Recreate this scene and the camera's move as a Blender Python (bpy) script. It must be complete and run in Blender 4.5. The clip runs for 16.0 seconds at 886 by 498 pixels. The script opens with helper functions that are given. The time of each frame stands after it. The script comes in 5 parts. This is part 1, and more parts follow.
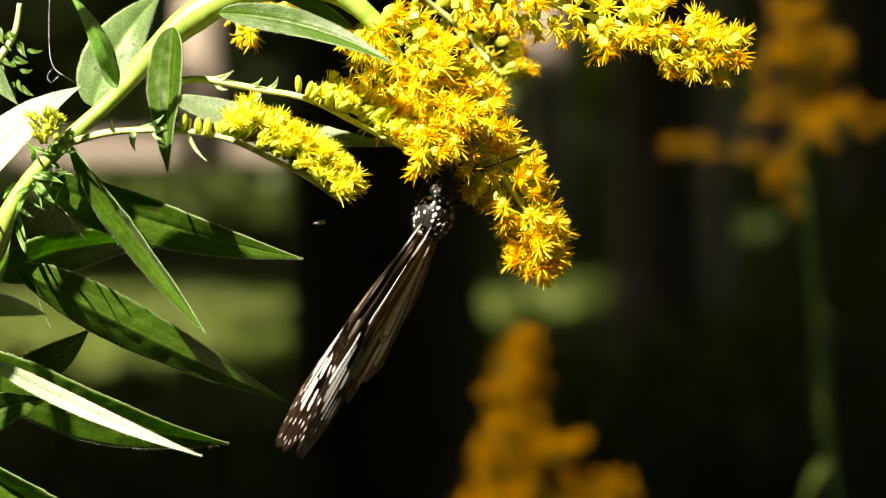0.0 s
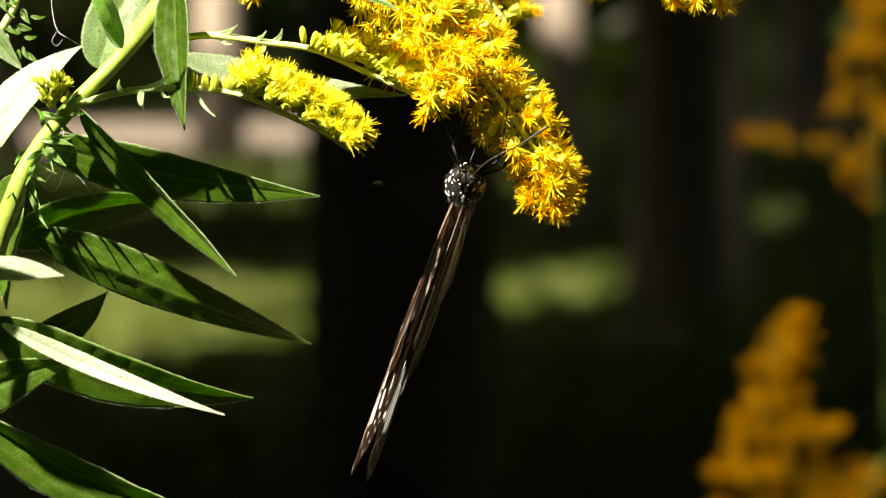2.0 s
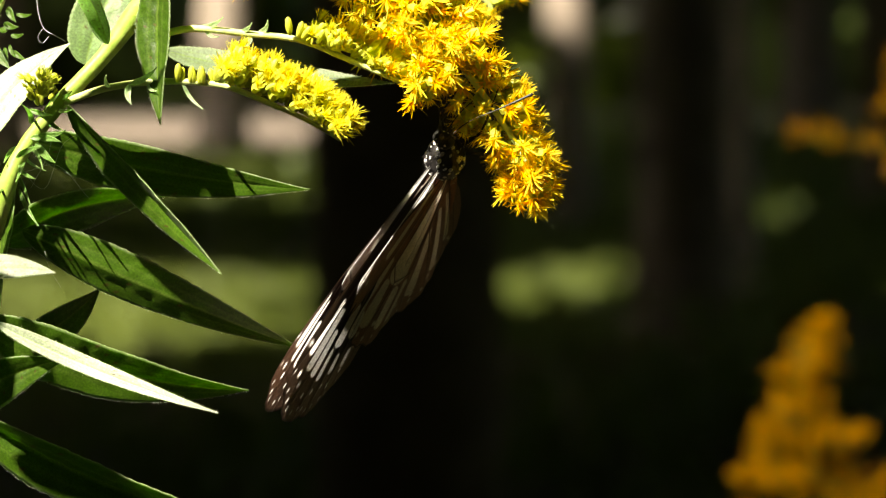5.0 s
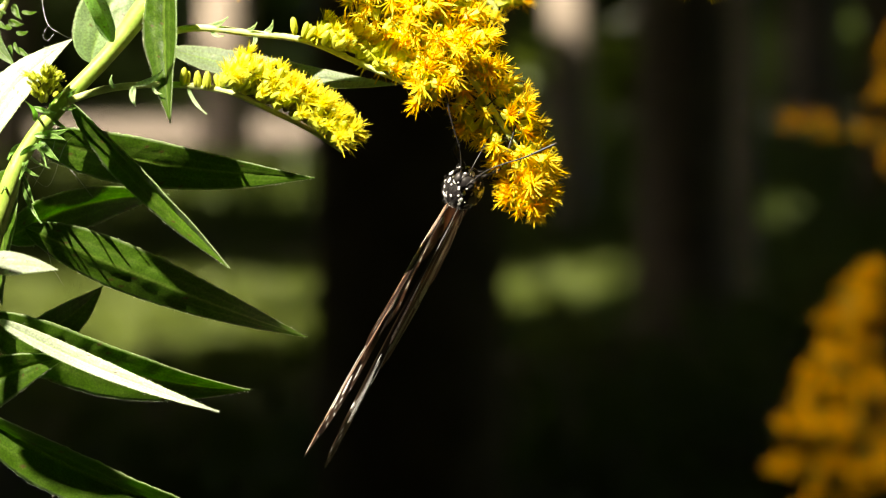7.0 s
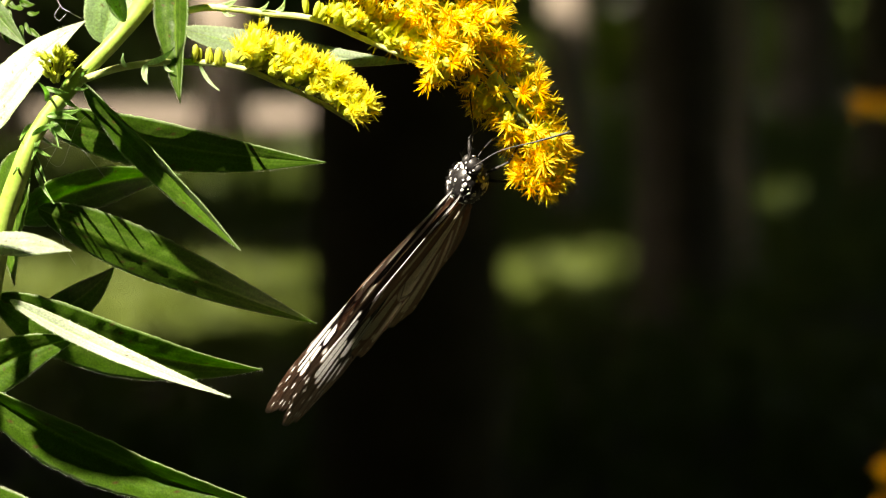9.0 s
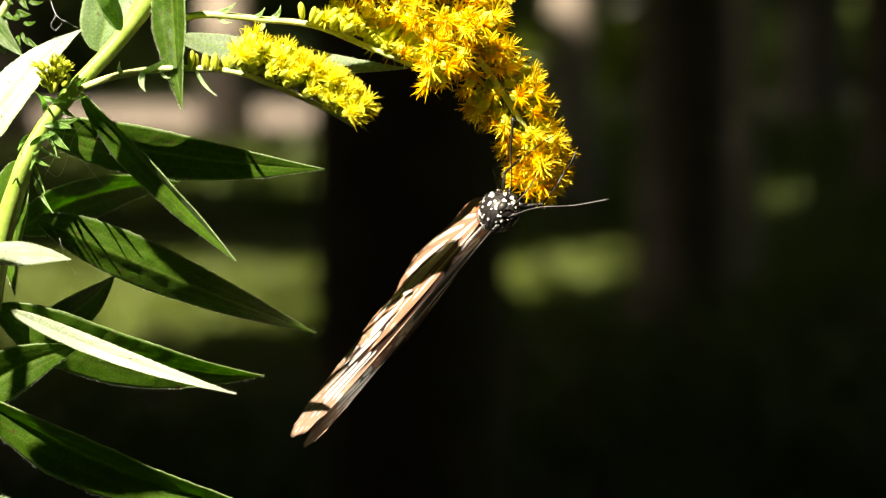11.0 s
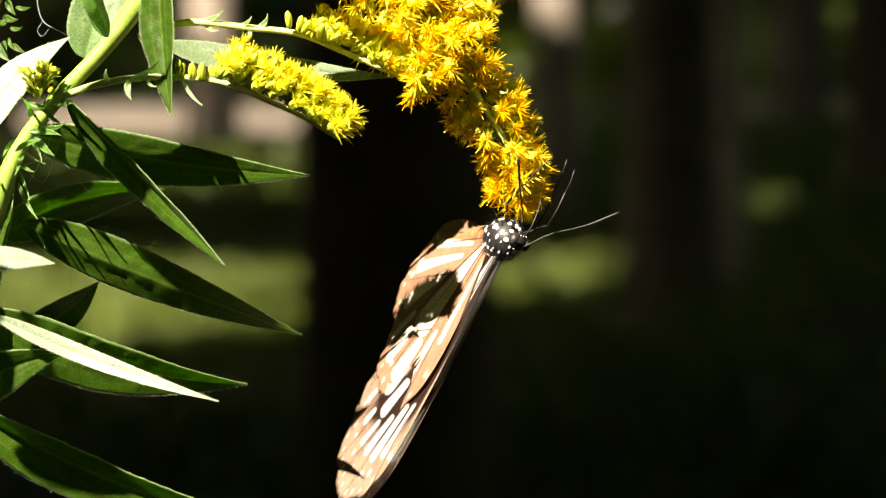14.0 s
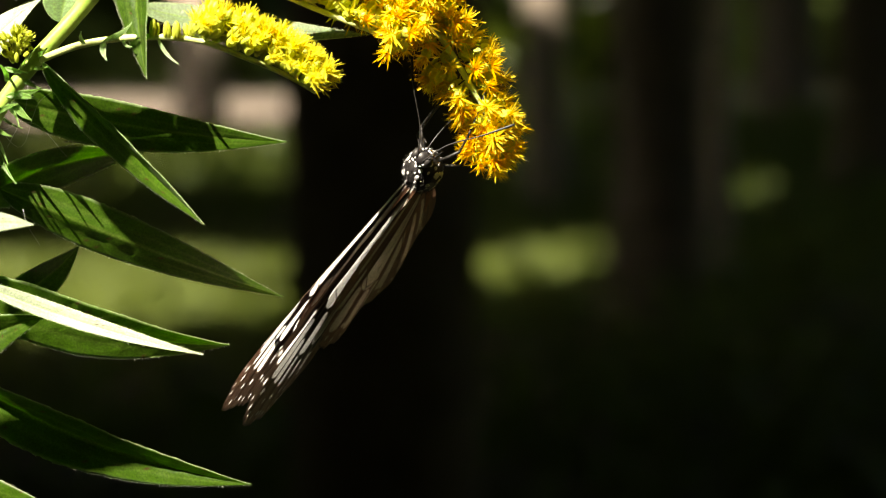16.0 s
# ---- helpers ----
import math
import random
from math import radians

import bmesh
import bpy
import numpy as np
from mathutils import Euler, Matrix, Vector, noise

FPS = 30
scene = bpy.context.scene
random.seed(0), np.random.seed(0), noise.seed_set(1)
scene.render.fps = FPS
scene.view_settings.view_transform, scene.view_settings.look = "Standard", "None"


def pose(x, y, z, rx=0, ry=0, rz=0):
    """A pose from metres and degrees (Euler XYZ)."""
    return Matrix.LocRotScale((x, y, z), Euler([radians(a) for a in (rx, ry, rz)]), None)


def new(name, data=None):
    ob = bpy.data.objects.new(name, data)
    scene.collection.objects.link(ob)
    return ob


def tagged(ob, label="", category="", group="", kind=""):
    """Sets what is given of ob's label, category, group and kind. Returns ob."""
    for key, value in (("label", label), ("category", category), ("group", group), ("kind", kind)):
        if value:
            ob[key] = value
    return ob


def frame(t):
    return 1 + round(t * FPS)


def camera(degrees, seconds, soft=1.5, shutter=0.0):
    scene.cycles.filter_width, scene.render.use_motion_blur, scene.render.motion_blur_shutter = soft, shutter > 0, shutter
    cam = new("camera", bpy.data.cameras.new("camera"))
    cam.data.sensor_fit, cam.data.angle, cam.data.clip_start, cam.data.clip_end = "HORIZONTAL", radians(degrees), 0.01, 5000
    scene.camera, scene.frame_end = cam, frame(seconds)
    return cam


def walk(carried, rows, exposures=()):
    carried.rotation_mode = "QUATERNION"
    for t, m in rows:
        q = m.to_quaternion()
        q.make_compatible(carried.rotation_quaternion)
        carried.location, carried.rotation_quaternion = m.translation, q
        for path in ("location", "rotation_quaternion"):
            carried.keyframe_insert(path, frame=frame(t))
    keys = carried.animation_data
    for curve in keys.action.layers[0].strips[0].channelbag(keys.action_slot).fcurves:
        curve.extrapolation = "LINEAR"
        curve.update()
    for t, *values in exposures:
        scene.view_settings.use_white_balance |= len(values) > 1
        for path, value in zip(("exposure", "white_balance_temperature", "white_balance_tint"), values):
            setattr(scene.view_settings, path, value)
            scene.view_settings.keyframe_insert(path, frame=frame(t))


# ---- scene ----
# camera: a long lens held by hand about 0.7 m from the flowering stem
EYE_HEIGHT, TILT, REACH = 1.1, 86.0, 0.68
cam = camera(14.0, 16.0, soft=1.2)
cam.data.dof.use_dof = True
cam.data.dof.focus_distance = REACH
cam.data.dof.aperture_fstop = 21.0
walk(cam, [
    (0, pose(0, 0, 1.1, 86.269, 0, -0.377)),
    (0.5, pose(0, 0, 1.1, 86.179, 0, -0.233)),
    (1, pose(0, 0, 1.1, 86.170, 0, -0.162)),
    (1.5, pose(0, 0, 1.1, 86.117, 0, -0.108)),
    (2, pose(0, 0, 1.1, 86.054, 0, -0.108)),
    (2.5, pose(0, 0, 1.1, 85.964, 0, -0.117)),
    (3, pose(0, 0, 1.1, 85.883, 0, -0.153)),
    (3.5, pose(0, 0, 1.1, 85.892, 0, -0.117)),
    (6, pose(0, 0, 1.1, 86.018, 0, -0.018)),
    (6.5, pose(0, 0, 1.1, 86.000, 0, -0.036)),
    (7, pose(0, 0, 1.1, 86.000, 0, 0.000)),
    (7.5, pose(0, 0, 1.1, 85.991, 0, 0.000)),
    (8, pose(0, 0, 1.1, 85.919, 0, -0.027)),
    (8.5, pose(0, 0, 1.1, 85.758, 0, -0.036)),
    (11, pose(0, 0, 1.1, 85.776, 0, 0.027)),
    (11.5, pose(0, 0, 1.1, 85.767, 0, 0.000)),
    (12, pose(0, 0, 1.1, 85.767, 0, 0.000)),
    (12.5, pose(0, 0, 1.1, 85.767, 0, 0.000)),
    (13, pose(0, 0, 1.1, 85.767, 0, -0.045)),
    (13.5, pose(0, 0, 1.1, 85.794, 0, -0.108)),
    (14, pose(0, 0, 1.1, 85.812, 0, -0.197)),
    (14.5, pose(0, 0, 1.1, 85.821, 0, -0.314)),
    (15, pose(0, 0, 1.1, 85.812, 0, -0.386)),
    (15.5, pose(0, 0, 1.1, 85.722, 0, -0.431)),
    (16, pose(0, 0, 1.1, 85.641, 0, -0.404)),
], exposures=[(0.0, 2.15, 7600, 11), (16.0, 2.15, 7600, 11)])

# world, sun
SUN = Vector((-0.44, -0.48, 0.76)).normalized()
world = bpy.data.worlds.new("sky")
scene.world = world
world.use_nodes = True
sky = world.node_tree.nodes.new("ShaderNodeTexSky")
sky.sky_type, sky.sun_disc = "NISHITA", False
sky.air_density, sky.dust_density, sky.ozone_density = 0.6, 4.0, 0.3
sky.sun_elevation = math.asin(SUN.z)
sky.sun_rotation = math.atan2(SUN.x, SUN.y)
world.node_tree.nodes["Background"].inputs["Strength"].default_value = 0.123
world.node_tree.links.new(sky.outputs["Color"], world.node_tree.nodes["Background"].inputs["Color"])
sun = new("sun", bpy.data.lights.new("sun", "SUN"))
sun.data.energy, sun.data.angle, sun.data.color = 4.5, radians(0.5), (1.0, 0.95, 0.86)
sun.rotation_mode = "QUATERNION"
sun.rotation_quaternion = SUN.to_track_quat("Z", "Y")
sun.location = SUN * 20


# ---- materials ----
def material(name):
    m = bpy.data.materials.new(name)
    m.use_nodes = True
    t = m.node_tree
    return m, t, t.nodes["Principled BSDF"], t.nodes["Material Output"]


def node(t, kind, **values):
    n = t.nodes.new(kind)
    for key, value in values.items():
        n.inputs[key.replace("_", " ")].default_value = value
    return n


def ramp(t, source, stops):
    r = t.nodes.new("ShaderNodeValToRGB")
    t.links.new(source, r.inputs["Fac"])
    e = r.color_ramp.elements
    while len(e) < len(stops):
        e.new(0.5)
    for k, (at, colour) in zip(e, stops):
        k.position, k.color = at, (*colour, 1)
    return r


def mottled(name, stops, scale, rough=0.6, bump=0.0, detail=5.0, through_light=0.0, through_colour=None, fine=None, spec=0.5, random_value=0.0):
    """A surface with two scales of variation, relief, and light that passes through thin tissue."""
    m, t, p, out = material(name)
    xyz = t.nodes.new("ShaderNodeTexCoord")
    n = node(t, "ShaderNodeTexNoise", Scale=scale, Detail=detail, Roughness=0.6)
    t.links.new(xyz.outputs["Object"], n.inputs["Vector"])
    c = ramp(t, n.outputs["Fac"], stops)
    colour = c.outputs["Color"]
    if random_value:
        info = t.nodes.new("ShaderNodeObjectInfo")
        span = node(t, "ShaderNodeMapRange", To_Min=1 - random_value, To_Max=1 + random_value)
        t.links.new(info.outputs["Random"], span.inputs["Value"])
        h = node(t, "ShaderNodeHueSaturation", Hue=0.5, Saturation=1.0, Fac=1.0)
        t.links.new(span.outputs["Result"], h.inputs["Value"])
        t.links.new(colour, h.inputs["Color"])
        colour = h.outputs["Color"]
    t.links.new(colour, p.inputs["Base Color"])
    p.inputs["Roughness"].default_value = rough
    p.inputs["Specular IOR Level"].default_value = spec
    if bump:
        f = node(t, "ShaderNodeTexNoise", Scale=fine or scale * 6, Detail=4.0)
        t.links.new(xyz.outputs["Object"], f.inputs["Vector"])
        b = node(t, "ShaderNodeBump", Strength=bump, Distance=0.2 / (fine or scale * 6))
        t.links.new(f.outputs["Fac"], b.inputs["Height"])
        t.links.new(b.outputs["Normal"], p.inputs["Normal"])
    if through_light:
        tr = t.nodes.new("ShaderNodeBsdfTranslucent")
        if through_colour:
            tr.inputs["Color"].default_value = (*through_colour, 1)
        else:
            t.links.new(colour, tr.inputs["Color"])
        mix = node(t, "ShaderNodeMixShader", Fac=through_light)
        t.links.new(p.outputs[0], mix.inputs[1])
        t.links.new(tr.outputs[0], mix.inputs[2])
        t.links.new(mix.outputs[0], out.inputs["Surface"])
    return m


def painted(name, rough, through_light, spec=0.4, grain=900.0, clear=1.0, relief=0.25, hairs=0.0):
    """Colour from the mesh's own pattern, with a fine scale grain, and light through it."""
    m, t, p, out = material(name)
    a = t.nodes.new("ShaderNodeVertexColor")
    a.layer_name = "pattern"
    xyz = t.nodes.new("ShaderNodeTexCoord")
    n = node(t, "ShaderNodeTexNoise", Scale=grain, Detail=4.0)
    t.links.new(xyz.outputs["Object"], n.inputs["Vector"])
    g = ramp(t, n.outputs["Fac"], [(0.3, (0.58, 0.58, 0.58)), (0.7, (1.0, 1.0, 1.0))])
    mul = t.nodes.new("ShaderNodeMix")
    mul.data_type, mul.blend_type = "RGBA", "MULTIPLY"
    mul.inputs[0].default_value = 1.0
    t.links.new(a.outputs["Color"], mul.inputs[6])
    t.links.new(g.outputs["Color"], mul.inputs[7])
    t.links.new(mul.outputs[2], p.inputs["Base Color"])
    p.inputs["Specular IOR Level"].default_value = spec
    p.inputs["Sheen Weight"].default_value = hairs
    p.inputs["Sheen Roughness"].default_value = 0.35
    worn = node(t, "ShaderNodeTexNoise", Scale=grain * 0.25, Detail=3.0)
    t.links.new(xyz.outputs["Object"], worn.inputs["Vector"])
    span = node(t, "ShaderNodeMapRange", To_Min=rough - 0.1, To_Max=rough + 0.12)
    t.links.new(worn.outputs["Fac"], span.inputs["Value"])
    t.links.new(span.outputs["Result"], p.inputs["Roughness"])
    b = node(t, "ShaderNodeBump", Strength=relief, Distance=0.00015)
    t.links.new(n.outputs["Fac"], b.inputs["Height"])
    t.links.new(b.outputs["Normal"], p.inputs["Normal"])
    tr = t.nodes.new("ShaderNodeBsdfTranslucent")
    glow = node(t, "ShaderNodeHueSaturation", Hue=0.5, Saturation=1.0, Value=clear, Fac=1.0)
    t.links.new(mul.outputs[2], glow.inputs["Color"])
    t.links.new(glow.outputs["Color"], tr.inputs["Color"])
    mix = t.nodes.new("ShaderNodeMixShader")
    share_through = node(t, "ShaderNodeMath")
    share_through.operation = "MULTIPLY"
    share_through.inputs[1].default_value = through_light
    t.links.new(a.outputs["Alpha"], share_through.inputs[0])
    t.links.new(share_through.outputs[0], mix.inputs[0])
    t.links.new(p.outputs[0], mix.inputs[1])
    t.links.new(tr.outputs[0], mix.inputs[2])
    t.links.new(mix.outputs[0], out.inputs["Surface"])
    return m


LEAF = painted("goldenrod_leaf", 0.42, 0.42, 0.45, 2400.0, 4.8, 0.7, 0.05)
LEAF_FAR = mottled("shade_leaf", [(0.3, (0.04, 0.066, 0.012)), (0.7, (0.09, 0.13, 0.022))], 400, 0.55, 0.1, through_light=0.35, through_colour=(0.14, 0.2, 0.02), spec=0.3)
STEM = mottled("green_stem", [(0.3, (0.20, 0.33, 0.04)), (0.7, (0.34, 0.46, 0.10))], 500, 0.42, 0.5, fine=2500, spec=0.5)
STALK = mottled("pale_stalk", [(0.3, (0.46, 0.55, 0.16)), (0.7, (0.64, 0.70, 0.32))], 500, 0.5, 0.4, fine=2500)
BUD = mottled("green_bud", [(0.3, (0.52, 0.60, 0.05)), (0.7, (0.72, 0.74, 0.10))], 900, 0.5, 0.3, through_light=0.25, random_value=0.15)
PETAL = mottled("yellow_petal", [(0.3, (0.92, 0.66, 0.02)), (0.7, (0.97, 0.83, 0.07))], 700, 0.55, 0.2, through_light=0.4, random_value=0.14, spec=0.3)
PETAL_YOUNG = mottled("lemon_petal", [(0.3, (0.82, 0.73, 0.025)), (0.7, (0.92, 0.88, 0.11))], 700, 0.55, 0.2, through_light=0.4, random_value=0.12, spec=0.3)
# orange-yellow copy paints the tone petals take in shade, mixed in by head
PETAL_DEEP = mottled("shade_orange_petal", [(0.3, (0.87, 0.50, 0.004)), (0.7, (0.94, 0.64, 0.012))], 700, 0.55, 0.2, through_light=0.4, random_value=0.14, spec=0.3)
# petals of the far plumes: weaker light is put in as a darker colour
PETAL_FAR = mottled("dimmed_golden_petal", [(0.3, (0.24, 0.107, 0.0012)), (0.7, (0.37, 0.185, 0.0025))], 200, 0.8, 0.1, through_light=0.3, random_value=0.1, spec=0.03)
WEB = mottled("spider_silk", [(0.3, (0.6, 0.6, 0.6)), (0.7, (0.8, 0.8, 0.8))], 500, 0.3)
WING = painted("wing_scales", 0.45, 0.6, 0.25, 2500.0, 1.25)
# far stems and stalks: their shade is put into this near-black green
STEM_FAR = mottled("painted_shade_stem", [(0.3, (0.007, 0.018, 0.002)), (0.7, (0.016, 0.032, 0.004))], 200, 0.8, 0.3, spec=0.08)
CHITIN = mottled("black_chitin", [(0.3, (0.008, 0.007, 0.007)), (0.7, (0.022, 0.02, 0.02))], 1500, 0.42, 0.5, fine=5000)
WHITE_SCALE = mottled("white_scales", [(0.3, (0.7, 0.7, 0.7)), (0.7, (0.85, 0.85, 0.85))], 1500, 0.6)
ABDOMEN = mottled("orange_brown_abdomen", [(0.3, (0.28, 0.10, 0.04)), (0.7, (0.42, 0.18, 0.08))], 900, 0.6, 0.4)
LEG = mottled("dark_leg", [(0.3, (0.010, 0.009, 0.009)), (0.7, (0.03, 0.028, 0.027))], 1500, 0.5, 0.3)
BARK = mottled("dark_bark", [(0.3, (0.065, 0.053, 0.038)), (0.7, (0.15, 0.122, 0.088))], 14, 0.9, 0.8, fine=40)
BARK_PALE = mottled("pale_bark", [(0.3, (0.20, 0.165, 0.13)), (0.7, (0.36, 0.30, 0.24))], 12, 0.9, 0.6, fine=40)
SOIL = mottled("leaf_litter_soil", [(0.3, (0.024, 0.024, 0.009)), (0.55, (0.042, 0.042, 0.016)), (0.75, (0.075, 0.064, 0.034))], 2.0, 0.95, 0.8, fine=30)
PATH = mottled("bare_earth_path", [(0.3, (0.085, 0.068, 0.052)), (0.7, (0.155, 0.128, 0.102))], 3.0, 0.95, 0.5, fine=40)
GRASS = mottled("woodland_grass", [(0.3, (0.06, 0.09, 0.012)), (0.7, (0.12, 0.16, 0.02))], 6, 0.6, through_light=0.3, through_colour=(0.14, 0.2, 0.02))


# ---- builders ----
def part(name, bm, mat, parent, label="", m=None, smooth=True):
    """Link a bmesh as one mesh object under a thing or a part."""
    me = bpy.data.meshes.new(name)
    bm.to_mesh(me)
    bm.free()
    for p in me.polygons:
        p.use_smooth = smooth
    me.materials.append(mat)
    ob = new(name, me)
    if parent is not None:
        ob.parent = parent
    if m is not None:
        ob.matrix_basis = m
    return tagged(ob, label)


def share(name, me, parent, m):
    ob = new(name, me)
    ob.parent = parent
    ob.matrix_basis = m
    return ob


def spline(points, steps):
    """A smooth line through the points (Catmull-Rom)."""
    p = [Vector(q) for q in points]
    p = [2 * p[0] - p[1]] + p + [2 * p[-1] - p[-2]]
    line = []
    for i in range(1, len(p) - 2):
        for k in range(steps):
            s = k / steps
            a, b, c, d = p[i - 1], p[i], p[i + 1], p[i + 2]
            line.append(0.5 * (2 * b + (c - a) * s + (2 * a - 5 * b + 4 * c - d) * s * s + (3 * b - a - 3 * c + d) * s ** 3))
    line.append(p[-2])
    return line


def tube(bm, line, radii, sides=8, rough=0.0):
    """A round, tapering rod along a line, closed at both ends."""
    rings, n = [], len(line)
    up = Vector((0.3, 0.2, 1)).normalized()
    for i, c in enumerate(line):
        d = (line[min(i + 1, n - 1)] - line[max(i - 1, 0)]).normalized()
        a = d.cross(up)
        if a.length < 0.05:
            a = d.cross(Vector((1, 0, 0)))
        a.normalize()
        b = d.cross(a)
        s = i / (n - 1) * (len(radii) - 1)
        k = min(int(s), len(radii) - 2)
        r = radii[k] + (radii[k + 1] - radii[k]) * (s - k)
        ring = []
        for j in range(sides):
            w = 2 * math.pi * j / sides
            rr = r * (1 + rough * noise.noise(Vector((c.x * 3, c.y * 3, c.z * 3)) / max(r, 1e-6) * 0.3 + Vector((math.cos(w), math.sin(w), 0)) * 1.5))
            ring.append(bm.verts.new(c + (a * math.cos(w) + b * math.sin(w)) * rr))
        rings.append(ring)
    for p, q in zip(rings, rings[1:]):
        for j in range(sides):
            bm.faces.new((p[j], p[(j + 1) % sides], q[(j + 1) % sides], q[j]))
    bm.faces.new(list(reversed(rings[0])))
    bm.faces.new(rings[-1])
    return bm


def ellipsoid(bm, centre, radii, turn=None, u=12, v=8):
    m = Matrix.Translation(centre) @ (turn.to_4x4() if turn else Matrix.Identity(4)) @ Matrix.Diagonal((*radii, 1))
    bmesh.ops.create_uvsphere(bm, u_segments=u, v_segments=v, radius=1, matrix=m)
    return bm


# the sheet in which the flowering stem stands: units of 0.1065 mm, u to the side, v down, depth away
UNIT = REACH * math.tan(radians(7)) / 784
LEAN = pose(0, 0, 0, TILT)
SHEET = pose(0, 0, EYE_HEIGHT) @ LEAN
FOOT = (112.0, 181.0)


def at(u, v, depth=0.0, origin=FOOT):
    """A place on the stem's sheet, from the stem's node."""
    k = (REACH + depth) / REACH * UNIT
    return Vector(((u - 784) * k - (origin[0] - 784) * UNIT, (441 - v) * k - (441 - origin[1]) * UNIT, -depth))


def sheet_pose(u, v, depth=0.0):
    k = (REACH + depth) / REACH * UNIT
    return SHEET @ pose((u - 784) * k, (441 - v) * k, -REACH - depth)


# ---- the flowering stem ----
def leaf_mesh(length, width, sag, spin, fold, curl, seed, rise=0.0, tone=1.0, pale=0.0, wave=0.5):
    """A lance-shaped, toothed leaf from the origin along x: midrib sunk, two side veins, edges curling, thin but solid."""
    rng = random.Random(seed)
    bm = bmesh.new()
    col = bm.verts.layers.float_color.new("pattern")
    n, half = 76, 9
    cs, sn = math.cos(radians(spin)), math.sin(radians(spin))
    thick = 0.00011
    phase = rng.uniform(0, 9)
    rows = []
    for layer in (1, -1):
        grid = []
        for i in range(n + 1):
            s = i / n
            shape = (s ** 0.56) * ((1 - s) ** 1.06) / 0.351
            h = max(0.5 * width * min(1.0, shape), 0.00012)
            slope = 4 * (1 - 2 * s) * sag / length
            c = Vector((s * length, 4 * s * (1 - s) * sag, rise * s * s + wave * 0.02 * width * math.sin(7 * s + phase)))
            t = Vector((1, slope, 2 * rise * s / length)).normalized()
            perp = Vector((-t.y, t.x, 0)).normalized()
            tw = radians(curl) * (s - 0.3)
            cc, ss = cs * math.cos(tw) - sn * math.sin(tw), sn * math.cos(tw) + cs * math.sin(tw)
            b = perp * cc + Vector((0, 0, 1)) * ss
            nn = t.cross(b).normalized()
            row = []
            for j in range(-half, half + 1):
                q = j / half
                e = abs(q)
                hh = h
                if e == 1:
                    hh *= 1 + 0.04 * (((i * 0.33 + (0.3 if j > 0 else 0)) % 1.0) - 0.4) + 0.02 * rng.uniform(-1, 1)
                f = radians(fold)
                ripple = wave * 0.05 * h * math.sin(16 * s + phase + (2 if q > 0 else 0)) * e * e
                side_vein = math.exp(-(((s * 13 - e * 1.1 + phase) % 1.0 - 0.5) * 7) ** 2) * (0.1 < e < 0.9)
                p = c + b * (hh * q * math.cos(f)) + nn * (hh * e * math.sin(f) * (1 - 0.25 * e) + ripple - 0.03 * h * math.exp(-(q * 9) ** 2) - 0.006 * h * side_vein - 0.012 * h * math.exp(-((e - 0.42) * 15) ** 2) + 0.035 * h * noise.noise(Vector((s * length, q * h, seed * 0.01)) * 450))
                vein = 0.9 * math.exp(-(q * 16) ** 2) + 0.34 * math.exp(-((e - 0.42) * 15) ** 2) + 0.16 * side_vein
                vv = bm.verts.new(p + nn * thick * layer)
                g = 1 + 0.25 * noise.noise(Vector((s * 6 + seed, q * 2, seed * 1.7)))
                # pale whitens the base colour; on the sun-turned leaves it paints their glare
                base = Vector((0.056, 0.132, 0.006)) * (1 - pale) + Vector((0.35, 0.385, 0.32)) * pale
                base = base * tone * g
                base = base.lerp(Vector((0.19, 0.29, 0.05)), min(0.75, 0.7 * vein))
                if e == 1:
                    base = base.lerp(Vector((0.5, 0.56, 0.36)), 0.3)
                if rng.random() < 0.006:
                    base = Vector((0.10, 0.06, 0.02))
                vv[col] = (*base, 1)
                row.append(vv)
            grid.append(row)
        rows.append(grid)
    top, low = rows
    w = 2 * half
    if length > 0.02:
        # short pale hairs along both edges
        for i in range(1, n):
            for j in (0, w):
                a, b = top[i][j].co, top[i + 1][j].co
                out_way = (a - top[i][half].co).normalized()
                for k in range(3):
                    p = a.lerp(b, rng.random())
                    q = p + (out_way + Vector((rng.gauss(0.3, 0.4), rng.gauss(0, 0.4), rng.gauss(0, 0.6)))) * rng.uniform(0.00012, 0.00036)
                    side = Vector((0.00002, 0.00002, 0.00002))
                    hair = [bm.verts.new(p - side), bm.verts.new(p + side), bm.verts.new(q)]
                    for v in hair:
                        v[col] = (0.6, 0.64, 0.5, 1)
                    bm.faces.new(hair)
    for i in range(n):
        for j in range(w):
            bm.faces.new((top[i][j], top[i + 1][j], top[i + 1][j + 1], top[i][j + 1]))
            bm.faces.new((low[i][j], low[i][j + 1], low[i + 1][j + 1], low[i + 1][j]))
        bm.faces.new((top[i][0], low[i][0], low[i + 1][0], top[i + 1][0]))
        bm.faces.new((top[i][w], top[i + 1][w], low[i + 1][w], low[i][w]))
    return bm


